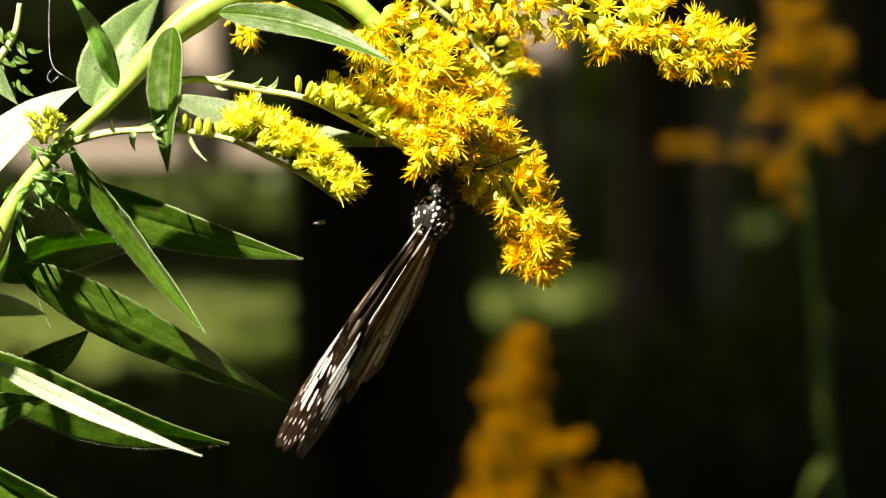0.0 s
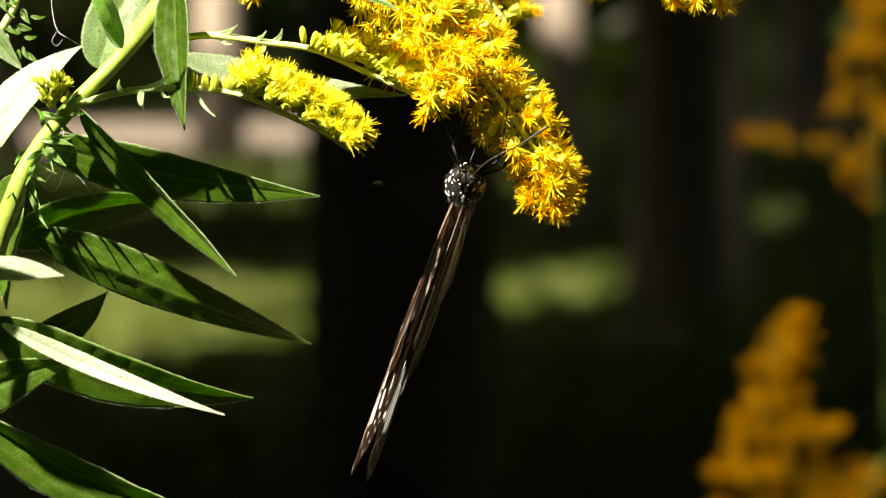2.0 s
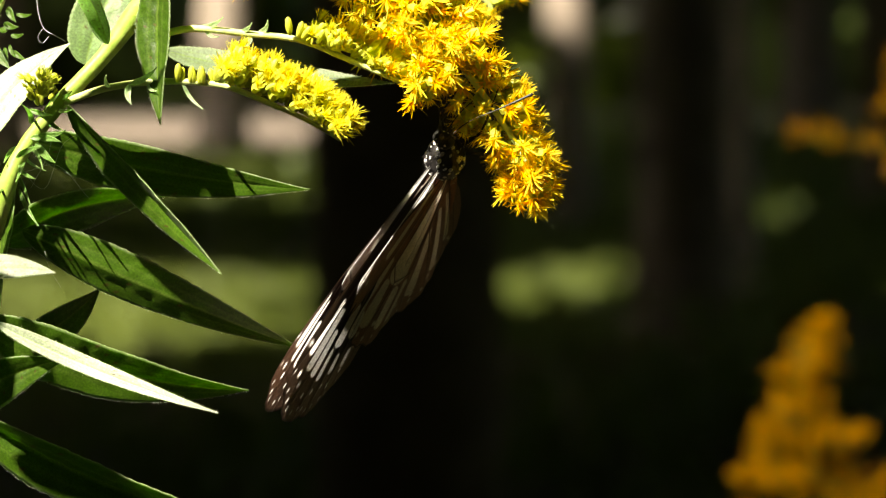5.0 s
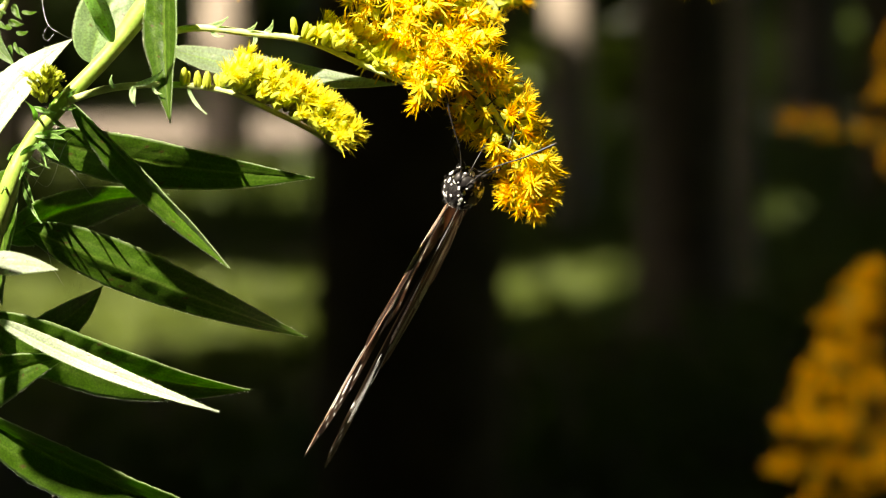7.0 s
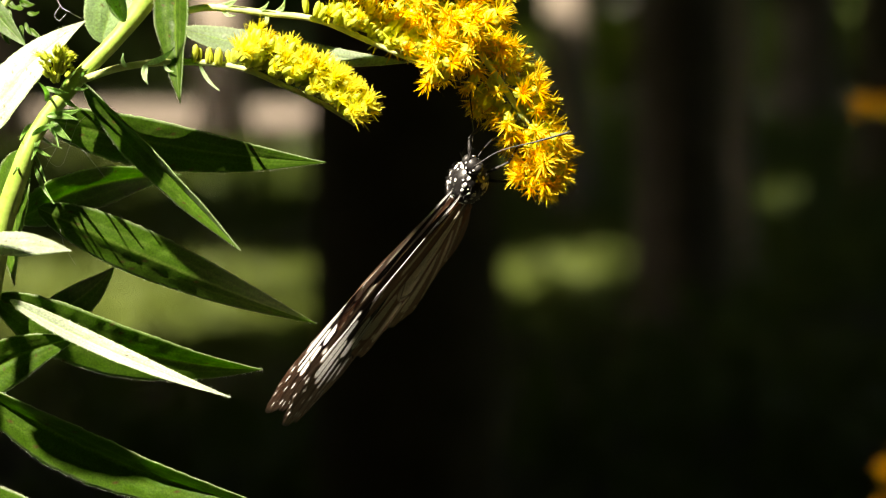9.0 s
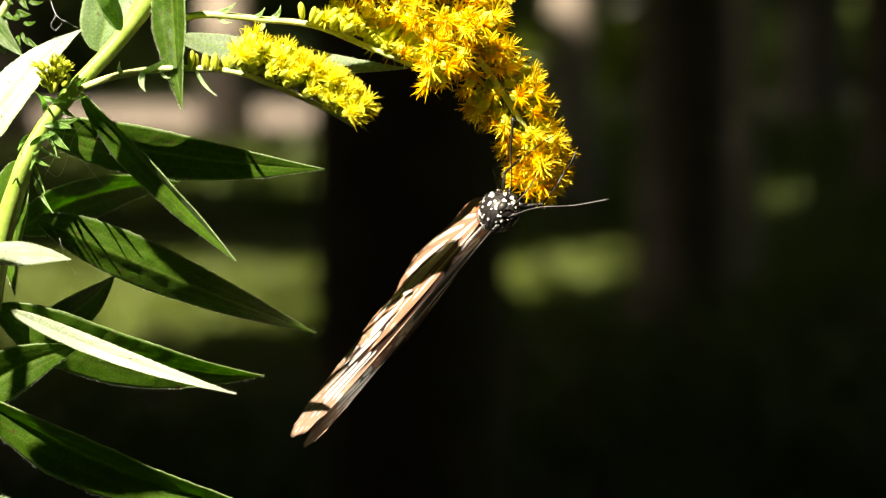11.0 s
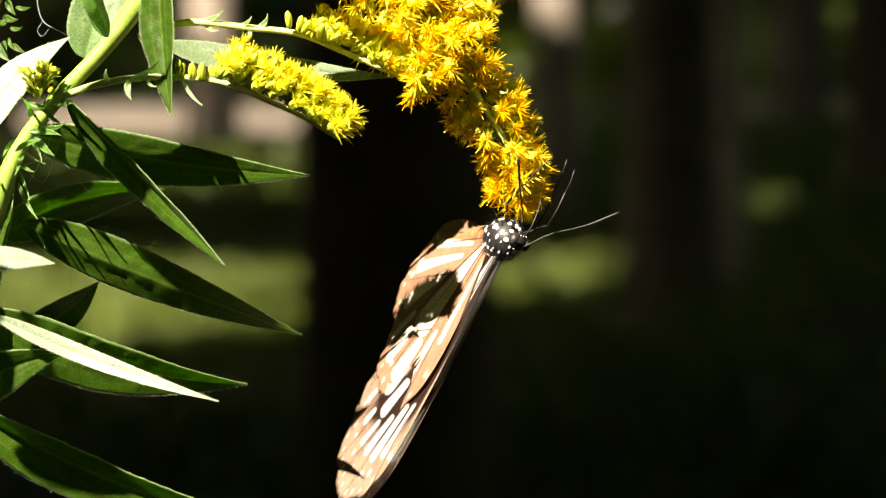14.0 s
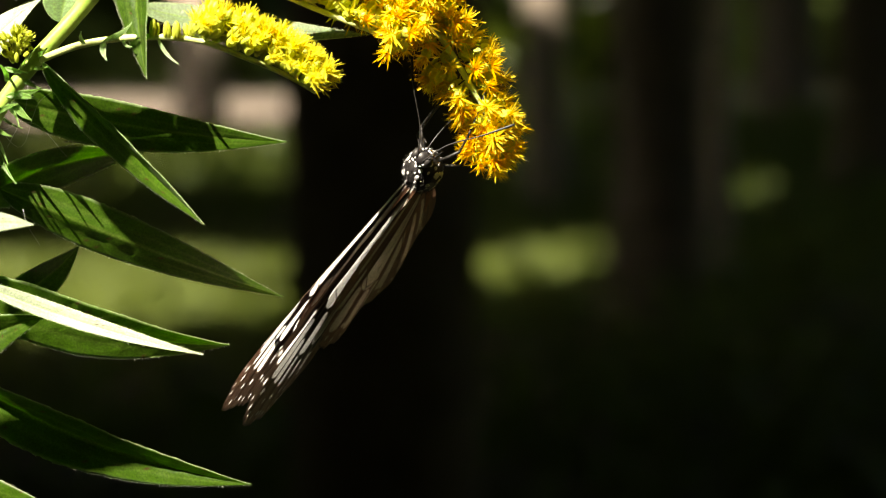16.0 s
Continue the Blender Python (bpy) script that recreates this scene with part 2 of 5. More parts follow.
def leaf(parent, name, base, tip, width, sag=0.0, spin=0.0, fold=15, curl=0, depth=(0.0, 0.0), seed=1, label="", tone=1.0, pale=0.0, wave=0.5, origin=FOOT):
    """A leaf from base to tip on the sheet (u, v); sag lifts its middle towards +v; spin turns its face."""
    a, b = at(*base, depth[0], origin), at(*tip, depth[1], origin)
    d = b - a
    flat = math.hypot(d.x, d.y)
    bm = leaf_mesh(flat, width * UNIT, -sag * UNIT if d.x >= 0 else sag * UNIT, spin, fold, curl, seed, d.z, tone, pale, wave)
    ob = part(name, bm, LEAF, parent, label)
    ob.matrix_basis = Matrix.Translation(a) @ pose(0, 0, 0, 0, 0, math.degrees(math.atan2(d.y, d.x)))
    return ob


def head_mesh(seed, size, opening, rays, petal, cup_look=None):
    """One small flower head along z: a green cup of bracts, thin ray petals and spiky disc florets."""
    rng = random.Random(seed)
    bm = bmesh.new()
    cup = 0.48 * size
    line = [Vector((0, 0, 0)), Vector((0, 0, cup * 0.45)), Vector((0, 0, cup))]
    tube(bm, line, [0.10 * size, 0.19 * size, 0.17 * size], 6)
    for f in bm.faces:
        f.material_index = 1
    top = Vector((0, 0, cup * 0.92))

    def strap(way, side, length, wide, curve):
        n = way.cross(side).normalized()
        vs = []
        for s, w in ((0.0, 0.5), (0.55, 1.0), (1.0, 0.25)):
            c = top + way * length * s + n * curve * s * s
            vs.append((bm.verts.new(c - side * wide * w), bm.verts.new(c + side * wide * w)))
        for p, q in zip(vs, vs[1:]):
            bm.faces.new((p[0], p[1], q[1], q[0]))
    for k in range(rays):
        w = 2 * math.pi * (k + rng.uniform(-0.45, 0.45)) / rays
        lift = opening * rng.uniform(0.5, 1.4)
        way = Vector((math.cos(w) * math.sin(lift), math.sin(w) * math.sin(lift), math.cos(lift)))
        side = (Vector((-math.sin(w), math.cos(w), 0)) + Vector((0, 0, rng.uniform(-0.5, 0.5)))).normalized()
        strap(way, side, size * rng.uniform(0.36, 0.68), size * rng.uniform(0.027, 0.046), size * rng.uniform(-0.16, 0.06))
    for k in range(14):
        w, lift = rng.uniform(0, 6.3), opening * rng.uniform(0.05, 0.75)
        way = Vector((math.cos(w) * math.sin(lift), math.sin(w) * math.sin(lift), math.cos(lift)))
        side = way.cross(Vector((0.3, 0.5, 1))).normalized()
        strap(way, side, size * rng.uniform(0.3, 0.66), size * 0.021, size * rng.uniform(-0.05, 0.05))
        strap(way, way.cross(side).normalized(), size * rng.uniform(0.3, 0.6), size * 0.021, 0)
    me = bpy.data.meshes.new("flower_head")
    bm.to_mesh(me)
    bm.free()
    me.materials.append(petal)
    me.materials.append(cup_look or BUD)
    return me


def bud_mesh(seed, size, fat=1.0):
    bm = bmesh.new()
    line = [Vector((0, 0, size * s)) for s in (0, 0.15, 0.5, 0.85, 1.0)]
    tube(bm, line, [0.06 * size, 0.15 * size * fat, 0.20 * size * fat, 0.17 * size * fat, 0.05 * size], 7)
    me = bpy.data.meshes.new("flower_bud")
    bm.to_mesh(me)
    bm.free()
    for p in me.polygons:
        p.use_smooth = True
    me.materials.append(BUD)
    return me


MM = 0.001
HEADS = [head_mesh(10 + k, (4.4 + 0.17 * k) * MM, 1.05 + 0.03 * (k % 5), 14 + k % 4, PETAL if k % 3 else PETAL_DEEP) for k in range(12)]
YOUNG = [head_mesh(20 + k, (4.5 + 0.25 * k) * MM, 0.95, 14, PETAL_YOUNG) for k in range(5)]
HALF_OPEN = [head_mesh(30 + k, (4.4 + 0.3 * k) * MM, 0.42, 11, PETAL_YOUNG) for k in range(4)]
SMALL_BUDS = [bud_mesh(60 + k, (1.4 + 0.3 * k) * MM, 1.2) for k in range(3)]
KNOT = [head_mesh(40 + k, (2.3 + 0.25 * k) * MM, 0.5, 9, BUD) for k in range(4)]
BUDS = [bud_mesh(50 + k, (2.9 + 0.3 * k) * MM) for k in range(3)]


def aim(place, way, twist):
    return Matrix.Translation(place) @ way.to_track_quat("Z", "Y").to_matrix().to_4x4() @ pose(0, 0, 0, 0, 0, math.degrees(twist))


def flower_branch(parent, name, points, stalk, count, spread, seed, bud_share=(0.0, 0.0), start=0.0, label="", origin_at=0, up_bias=0.3, young=0.0, depth_spread=1.0):
    """An arching stalk (u, v, depth) set with flower heads from start to its end. spread: how far heads stand off, at the start and the end."""
    rng = random.Random(seed)
    pts = [at(*p) for p in points]
    o = pts[origin_at].copy()
    line = spline([p - o for p in pts], 10)
    bm = tube(bmesh.new(), line, [stalk[0] * MM, stalk[1] * MM], 8)
    branch = part(name, bm, STALK, parent, label, Matrix.Translation(o))
    n = len(line)
    for k in range(count):
        s = start + (1 - start) * (k + rng.uniform(0, 1)) / count
        i = min(int(s * (n - 1)), n - 2)
        c = line[i].lerp(line[i + 1], s * (n - 1) - i)
        d = (line[i + 1] - line[i]).normalized()
        q = (s - start) / (1 - start)
        off = (spread[0] + (spread[1] - spread[0]) * q) * MM
        # heads stand mostly on the upper side of the arch, leaning on towards its tip
        upper = Vector((-d.y, d.x, 0)).normalized()
        ang = max(-1.4, min(1.4, rng.gauss(0, 0.7))) if up_bias > 0.4 else rng.uniform(-math.pi, math.pi)
        w = (upper * math.cos(ang) + Vector((0, 0, 1)) * math.sin(ang) * depth_spread).normalized()
        way = (w + d * rng.uniform(0.1, 0.8) + Vector((0, up_bias * 0.4, 0))).normalized()
        reach = off * rng.uniform(0.15, 1.0)
        place = c + w * reach
        kind = rng.random()
        share_of_buds = bud_share[0] + (bud_share[1] - bud_share[0]) * q
        if kind < share_of_buds * 0.6:
            me, nm = rng.choice(BUDS), "flower_bud"
        elif kind < share_of_buds:
            me, nm = rng.choice(HALF_OPEN), "flower_head"
        else:
            me, nm = rng.choice(YOUNG if rng.random() < young else HEADS), "flower_head"
        share(nm, me, branch, aim(place, way, rng.uniform(0, 6.3)))
    return branch


goldenrod = tagged(new("goldenrod"), "tall goldenrod in bloom, yellow flower sprays and lance-shaped green leaves", "wildflower")
goldenrod.matrix_basis = sheet_pose(*FOOT)

# the main axis: up from the ground, over the node, arching beyond the top
axis = [(-420, 10250, 0.02), (-330, 6000, 0.02), (-190, 2200, 0.02), (-95, 1000, 0.01), (-35, 520, 0.004), (12, 345, 0.0), (48, 262, 0.0), (112, 181, 0.0), (196, 92, 0.0), (262, 8, 0.0), (330, -62, 0.0), (430, -115, 0.0), (560, -125, 0.0), (650, -70, 0.0), (705, 5, 0.0)]
stem = part("stem", tube(bmesh.new(), spline([at(*p) for p in axis], 8), [3.2 * MM, 2.8 * MM, 2.2 * MM, 1.5 * MM, 1.5 * MM, 3.0 * MM, 2.4 * MM, 1.0 * MM], 14, 0.08), STEM, goldenrod, "pale green hairy stem")

spray_tip = flower_branch(goldenrod, "flower_spray", [(690, -5, 0.0), (775, 68, 0.004), (842, 150, 0.006), (893, 228, 0.007), (927, 285, 0.007), (934, 328, 0.007), (920, 362, 0.007)], (0.8, 0.4), 215, (8.2, 1.1), 3, (0.08, 0.0), 0.0, "dense drooping spray of open yellow flower heads", 0, 0.12)
spray_top = flower_branch(goldenrod, "flower_spray", [(520, -130, 0.0), (610, -90, 0.004), (690, -20, 0.004), (760, 50, 0.002), (820, 110, 0.002)], (1.0, 0.6), 145, (6.0, 8.0), 4, (0.2, 0.0), 0.3, "dense yellow flower spray at the top of the arch", 0, 0.15)
spray_bud = flower_branch(goldenrod, "flower_spray", [(255, 75, 0.002), (340, 50, 0.0), (450, 60, 0.0), (540, 72, 0.0), (620, 105, 0.0), (700, 140, 0.0), (760, 165, 0.0)], (0.75, 0.5), 135, (2.5, 5.5), 5, (0.75, 0.0), 0.52, "side spray with closed buds at its start", 0, 0.6, 0.5)
spray_low = flower_branch(goldenrod, "flower_spray", [(115, 180, 0.0), (200, 156, -0.006), (300, 150, -0.009), (400, 162, -0.010), (480, 196, -0.010), (548, 230, -0.010), (606, 268, -0.010)], (0.75, 0.45), 225, (5.6, 3.2), 6, (0.6, 0.0), 0.48, "small drooping side spray, buds opening to yellow", 0, 0.75, 0.97)
spray_hang = flower_branch(goldenrod, "flower_spray", [(715, 85, 0.0), (742, 118, -0.002), (760, 148, -0.004), (768, 168, -0.004)], (0.5, 0.3), 13, (1.6, 0.8), 11, (0.1, 0.0), 0.25, "short hanging sprig of yellow flower heads", 0, 0.1)
spray_far = flower_branch(goldenrod, "flower_spray", [(600, -190, 0.03), (720, -120, 0.05), (810, -60, 0.055), (865, 0, 0.055), (880, 22, 0.055)], (0.8, 0.5), 40, (6.5, 4.0), 7, (0.0, 0.0), 0.25, "golden spray behind the others", 0, 0.2)
spray_side = flower_branch(goldenrod, "flower_spray", [(620, -150, 0.0), (760, -170, 0.0), (900, -140, 0.0), (1050, -105, 0.0), (1180, -80, 0.0), (1285, -60, 0.0)], (0.9, 0.5), 125, (6.0, 4.0), 8, (0.1, 0.0), 0.25, "long level spray of yellow flower heads", 0, 0.2)
spray_back = flower_branch(goldenrod, "flower_spray", [(330, -60, 0.02), (380, -75, 0.03), (430, -70, 0.03), (470, -50, 0.03)], (0.7, 0.4), 16, (3.5, 3.0), 9, (0.2, 0.0), 0.3, "short golden side spray", 0, 0.3)

# sun-turned leaves carry their glare as a whitened base colour
GREEN, PAINTED_GLARE, SHADE = "narrow green lance-shaped leaf", "leaf turned to the sun, its glare painted pale", "dark green leaf in its own shade"
leaf_e = leaf(goldenrod, "leaf", (292, -40), (302, 218), 96, 6, 46, 16, 14, (-0.006, -0.014), 1, GREEN, 0.8)
leaf_c = leaf(goldenrod, "leaf", (128, 183), (407, 475), 104, 2, 63, 22, -12, (-0.002, -0.02), 2, GREEN)
leaf_a = leaf(goldenrod, "leaf", (45, 403), (543, 597), 96, 5, 12, -26, -10, (0.004, 0.022), 3, SHADE)
leaf_d = leaf(goldenrod, "leaf", (55, 243), (557, 315), 96, 14, 24, 10, 10, (0.008, -0.004), 4, SHADE)
leaf_d2 = leaf(goldenrod, "leaf", (10, 425), (300, 345), 92, -22, 30, 14, 10, (0.018, 0.03), 5, SHADE)
leaf_f = leaf(goldenrod, "leaf", (-75, 300), (128, 70), 88, -22, -29, 8, 8, (0.0, 0.005), 6, PAINTED_GLARE, 1.25, 0.9)
leaf_g = leaf(goldenrod, "leaf", (-60, 470), (103, 478), 46, -6, -27, 8, 10, (-0.030, -0.032), 7, PAINTED_GLARE, 1.0, 0.7)
leaf_l = leaf(goldenrod, "leaf", (20, 300), (4, 540), 120, -6, 50, 18, 15, (0.01, 0.008), 8, GREEN)
leaf_b = leaf(goldenrod, "leaf", (-5, 566), (388, 729), 33, 12, -15, 9, -10, (0.0, -0.016), 9, PAINTED_GLARE, 1.1, 0.85)
leaf_b2 = leaf(goldenrod, "leaf", (-30, 560), (442, 690), 118, 30, 28, 12, 10, (0.008, 0.014), 10, SHADE)
leaf_m = leaf(goldenrod, "leaf", (40, 610), (182, 506), 74, 10, 20, 18, 10, (0.02, 0.026), 11, SHADE)
leaf_n = leaf(goldenrod, "leaf", (-110, 740), (120, 632), 96, -18, 10, 20, 10, (0.006, 0.0), 12, GREEN)
leaf_p = leaf(goldenrod, "leaf", (-60, 722), (473, 940), 128, 30, 36, 30, -10, (0.0, -0.012), 13, GREEN)
leaf_q = leaf(goldenrod, "leaf", (-130, 900), (150, 985), 90, 10, 0, 18, 10, (0.0, -0.01), 14, GREEN)
leaf_r = leaf(goldenrod, "leaf", (-70, 5), (28, 118), 46, 4, -10, 14, 10, (0.02, 0.016), 15, GREEN)
# brighter, paler base colour here stands in for sunlight on the leaf
leaf_s = leaf(goldenrod, "leaf", (200, 75), (104, -90), 56, -10, -48, 16, 10, (-0.008, -0.03), 16, GREEN, 1.6, 0.25)
leaf_t = leaf(goldenrod, "leaf", (160, 112), (268, -95), 100, -16, -5, 12, 10, (0.01, 0.018), 17, "broad pale green leaf behind the stem", 1.4, 0.25)
leaf_h = leaf(goldenrod, "leaf", (300, 88), (706, 150), 56, 12, -25, 10, 10, (0.02, 0.008), 18, PAINTED_GLARE, 1.0, 0.4)
leaf_v = leaf(goldenrod, "leaf", (372, -70), (690, 0), 54, -22, -20, 16, -20, (-0.004, -0.014), 19, GREEN)
leaf_w = leaf(goldenrod, "leaf", (470, -110), (640, -30), 26, -14, 0, 16, 20, (0.004, 0.004), 20, GREEN)

# young shoots round the node: bracts, curled leaflets and a knot of unopened buds
rng = random.Random(77)
for u, v, du, dv, w, sp in ((70, 250, 34, 34, 15, -20), (75, 235, 48, -8, 12, 10), (48, 262, -14, 56, 11, 0), (82, 205, 36, 22, 11, -30), (60, 215, -16, -36, 11, 20), (40, 330, 34, 66, 9, 10), (60, 240, 56, 8, 13, 0), (105, 170, 30, -12, 10, -30), (35, 275, 46, -20, 11, -20), (58, 190, 42, 10, 10, 10), (40, 255, -26, 28, 10, 0), (66, 228, 22, -44, 9, 30), (52, 246, 30, 50, 9, 40), (30, 288, 38, 24, 10, -40), (24, 300, -22, 44, 9, 20), (86, 196, 26, -34, 8, 10), (44, 268, 44, 30, 8, 50), (96, 184, 40, 6, 8, -20), (36, 300, 24, 60, 8, 30)):
    leaf(goldenrod, "leaflet", (u, v), (u + du, v + dv), w, rng.uniform(-6, 6), sp, 24, 35, (rng.uniform(-0.004, 0.004), rng.uniform(-0.010, -0.002)), int(u * 7 + v), "", 1.5, 0.14)
# bracts: sunlit whiteness is put into their colour through tone and pale
for u, v, du, dv, w in ((332, 154, 34, 48, 7), (238, 152, 2, 36, 12), (204, 156, -6, -22, 8), (238, 152, 50, -28, 11), (390, 158, 22, -16, 8), (270, 152, 16, 14, 6)):
    leaf(spray_low, "bract", (u, v), (u + du, v + dv), w, 5, -10, 20, 40, (-0.0095, -0.012), int(u * 3 + v), "", 1.5, 0.5, 0.5, (115, 180))
for u, v, du, dv, w in ((352, 52, 52, -22, 13), (465, 60, 18, -24, 10), (450, 62, -8, 20, 8), (425, 58, 30, -18, 9), (372, 52, 24, 12, 7)):
    leaf(goldenrod, "bract", (u, v), (u + du, v + dv), w, 5, -10, 20, 40, (0.0, -0.002), int(u * 3 + v), "", 1.5, 0.5)
for k in range(46):
    a, r = rng.uniform(0, 6.3), rng.uniform(0, 1) ** 0.5
    w = Vector((math.cos(a) * r, 0.6 + 0.5 * math.sin(a) * r, 0.5 * rng.uniform(-1, 1)))
    share("flower_bud", rng.choice(KNOT if k % 2 else SMALL_BUDS), goldenrod, aim(at(80 + 20 * math.cos(a) * r, 156 + 27 * math.sin(a) * r, -0.004 + rng.uniform(-0.002, 0.002)), (w + Vector((0.3 * math.cos(a), 0.2, 0.5))).normalized(), 0))
for u, v, big in ((322, 152, 2), (346, 155, 1), (352, 156, 0), (368, 159, 2), (384, 161, 1), (330, 153, 0), (362, 158, 1)):
    share("flower_bud", BUDS[big], spray_low, aim(at(u, v, -0.0095 - 0.0005 * (u % 3), (115, 180)), Vector((0.12 + 0.1 * (u % 4 - 1.5), 1, 0.25)).normalized(), 0))
for k in range(14):
    u = rng.uniform(520, 600)
    share("flower_bud", rng.choice(BUDS), goldenrod, aim(at(u, 62 + (u - 520) * 0.35, -0.002), Vector((rng.uniform(-0.2, 0.8), 1, rng.uniform(-0.6, 0.8))).normalized(), 0))
# a second young shoot with tiny leaflets
shoot = part("shoot", tube(bmesh.new(), spline([at(-80, 160, 0.024), at(-10, 40, 0.022), at(15, -10, 0.022), at(20, -60, 0.022)], 8), [0.9 * MM, 0.5 * MM], 8), STALK, goldenrod)
for k in range(16):
    u, v = rng.uniform(-15, 40), rng.uniform(-20, 90)
    leaf(goldenrod, "leaflet", (u, v), (u + rng.uniform(5, 30), v + rng.uniform(-10, 30)), rng.uniform(7, 14), 3, rng.uniform(-30, 30), 20, 30, (0.022, 0.02), 300 + k, "", 1.0)

# unseen leaves, added above and before the rest; they shade the lower leaves
rise = LEAN.to_3x3().inverted() @ SUN
for a, b, w, d, far_up in (((296, 486), (606, 628), 100, 0.014, 0.125), ((150, 612), (310, 676), 64, 0.013, 0.135), ((180, 250), (450, 312), 48, 0.002, 0.115), ((-20, 725), (430, 905), 74, -0.006, 0.13)):
    p, q = at(*a, d) + rise * far_up, at(*b, d) + rise * far_up
    way = q - p
    ob = part("leaf", leaf_mesh(math.hypot(way.x, way.y), w * UNIT, 0, 0, 10, 10, int(abs(a[1])), way.z), LEAF, goldenrod, GREEN)
    ob.matrix_basis = Matrix.Translation(p) @ pose(0, 0, 0, 0, 0, math.degrees(math.atan2(way.y, way.x)))
# unseen stem added to go with these shading leaves
part("shoot", tube(bmesh.new(), spline([at(-300, 1500, 0.0), at(-620, 500, -0.05), at(-620, -100, -0.06), at(-570, -450, -0.062), at(-420, -650, -0.06)], 8), [2.0 * MM, 1.6 * MM, 0.9 * MM], 8), STEM, goldenrod)

# ---- spider threads ----
def thread(points, radius):
    o = at(*points[0])
    ob = part("spider_thread", tube(bmesh.new(), spline([at(*p) - o for p in points], 6), [radius, radius], 5), WEB, goldenrod, "fine pale spider thread", Matrix.Translation(o))
    return ob


thread([(70, -80, 0.0), (76, 10, -0.004), (86, 45, -0.006), (104, 58, -0.008), (126, 70, 0.0)], 0.00003)
thread([(86, 45, -0.006), (76, 62, -0.006), (84, 72, -0.006), (96, 60, -0.006)], 0.000025)
thread([(84, 440, 0.0), (92, 470, 0.0), (112, 505, 0.0)], 0.000025)
thread([(40, 290, 0.004), (85, 330, 0.004), (120, 250, 0.004), (180, 225, 0.004)], 0.00003)
thread([(50, 300, 0.004), (110, 290, 0.004), (165, 350, 0.004)], 0.00003)
thread([(60, 330, 0.004), (95, 260, 0.004), (100, 190, 0.004)], 0.00003)


# ---- the butterfly ----
def wing_mesh(outline, windows, veins, base, edge_tone, edge_from, pale, vein_tone, seed, side, body_light, camber, dots, window_light):
    """A wing sheet in the y-z plane: p runs along the front edge (z), q backwards (-y), both in mm from the root.
    outline: (angle, reach) round the margin. windows: tapered clear cells (p, q, half width) to (p, q, half width); veins: raised lines."""
    rng = random.Random(seed)
    nr, nt = 230, 170
    angles, reaches = np.array([o[0] for o in outline], float), np.array([o[1] for o in outline], float)
    th = np.linspace(0, 1, nt + 1)
    deg = angles[0] + (angles[-1] - angles[0]) * th
    big = np.interp(deg, angles, reaches)
    kernel = np.exp(-np.linspace(-2, 2, 13) ** 2)
    big = np.convolve(np.pad(big, 6, mode="edge"), kernel / kernel.sum(), mode="valid")
    # worn, shallowly scalloped margin
    nick = np.array([0.5 * abs(math.sin(d * 0.33 + seed)) + 0.75 * noise.noise(Vector((d * 0.23, seed, 0.5))) + 0.4 * noise.noise(Vector((d * 0.8, seed, 3.5))) for d in deg])
    rho = np.linspace(0, 1, nr + 1)[:, None]
    r = rho * big[None, :] - nick[None, :] * np.clip((rho - 0.85) / 0.15, 0, 1)
    a = np.radians(deg)[None, :]
    p, q = r * np.cos(a), r * np.sin(a)

    def capsule(p0, q0, r0, p1, q1, r1):
        dp, dq = p1 - p0, q1 - q0
        k = np.clip(((p - p0) * dp + (q - q0) * dq) / (dp * dp + dq * dq), 0, 1)
        return np.hypot(p - p0 - k * dp, q - q0 - k * dq) - (r0 + (r1 - r0) * k)
    clear = np.full(p.shape, 9.0)
    for w in windows:
        clear = np.minimum(clear, capsule(*w))
    for ring, size, count in dots:
        for k in range(count):
            t = (k + 0.5 + rng.uniform(-0.18, 0.18)) / count
            j = min(int((0.06 + 0.8 * t) * nt), nt)
            reach = big[j] * (ring + rng.uniform(-0.012, 0.012))
            c, d = reach * math.cos(math.radians(deg[j])), reach * math.sin(math.radians(deg[j]))
            w = size * rng.uniform(0.6, 1.25)
            clear = np.minimum(clear, capsule(c, d, w, c * 1.012, d * 1.012, w * 0.8))
    rib = np.full(p.shape, 9.0)
    for v in veins:
        rib = np.minimum(rib, capsule(*v))
    shade = np.array([[noise.noise(Vector((p[i, j] * 0.35, q[i, j] * 0.35, seed))) for j in range(0, nt + 1, 5)] for i in range(0, nr + 1, 5)])
    shade = np.repeat(np.repeat(shade, 5, 0), 5, 1)[: nr + 1, : nt + 1]
    outer = np.clip((rho - edge_from) / 0.12 + 0.5 * shade, 0, 1)[..., None]
    colour = np.array(base) * (1 - outer) + np.array(edge_tone) * outer
    colour = colour * (1 + 0.28 * shade[..., None])
    window = np.clip(0.5 - clear / 0.22, 0, 1)[..., None]
    colour = colour * (1 - window) + np.array(pale) * (1 + 0.08 * shade[..., None]) * window
    light = body_light + (window_light - body_light) * window[..., 0]
    line = np.clip(0.5 - rib / 0.12, 0, 1)[..., None]
    colour = colour * (1 - line) + np.array(vein_tone) * line
    light = light * (1 - line[..., 0]) + 0.05 * line[..., 0]
    rim = (np.clip((rho - 0.985) / 0.012, 0, 1) + (th[None, :] < 0.018) * (rho > 0.02)).clip(0, 1)[..., None]
    colour = colour * (1 - 0.85 * rim)
    x = camber * np.sin(math.pi * rho) * np.sin(math.pi * th[None, :]) + 0.14 * np.exp(-(rib / 0.5) ** 2) + 0.5 * camber * np.sin(deg[None, :] * 0.19 + seed) * rho ** 2
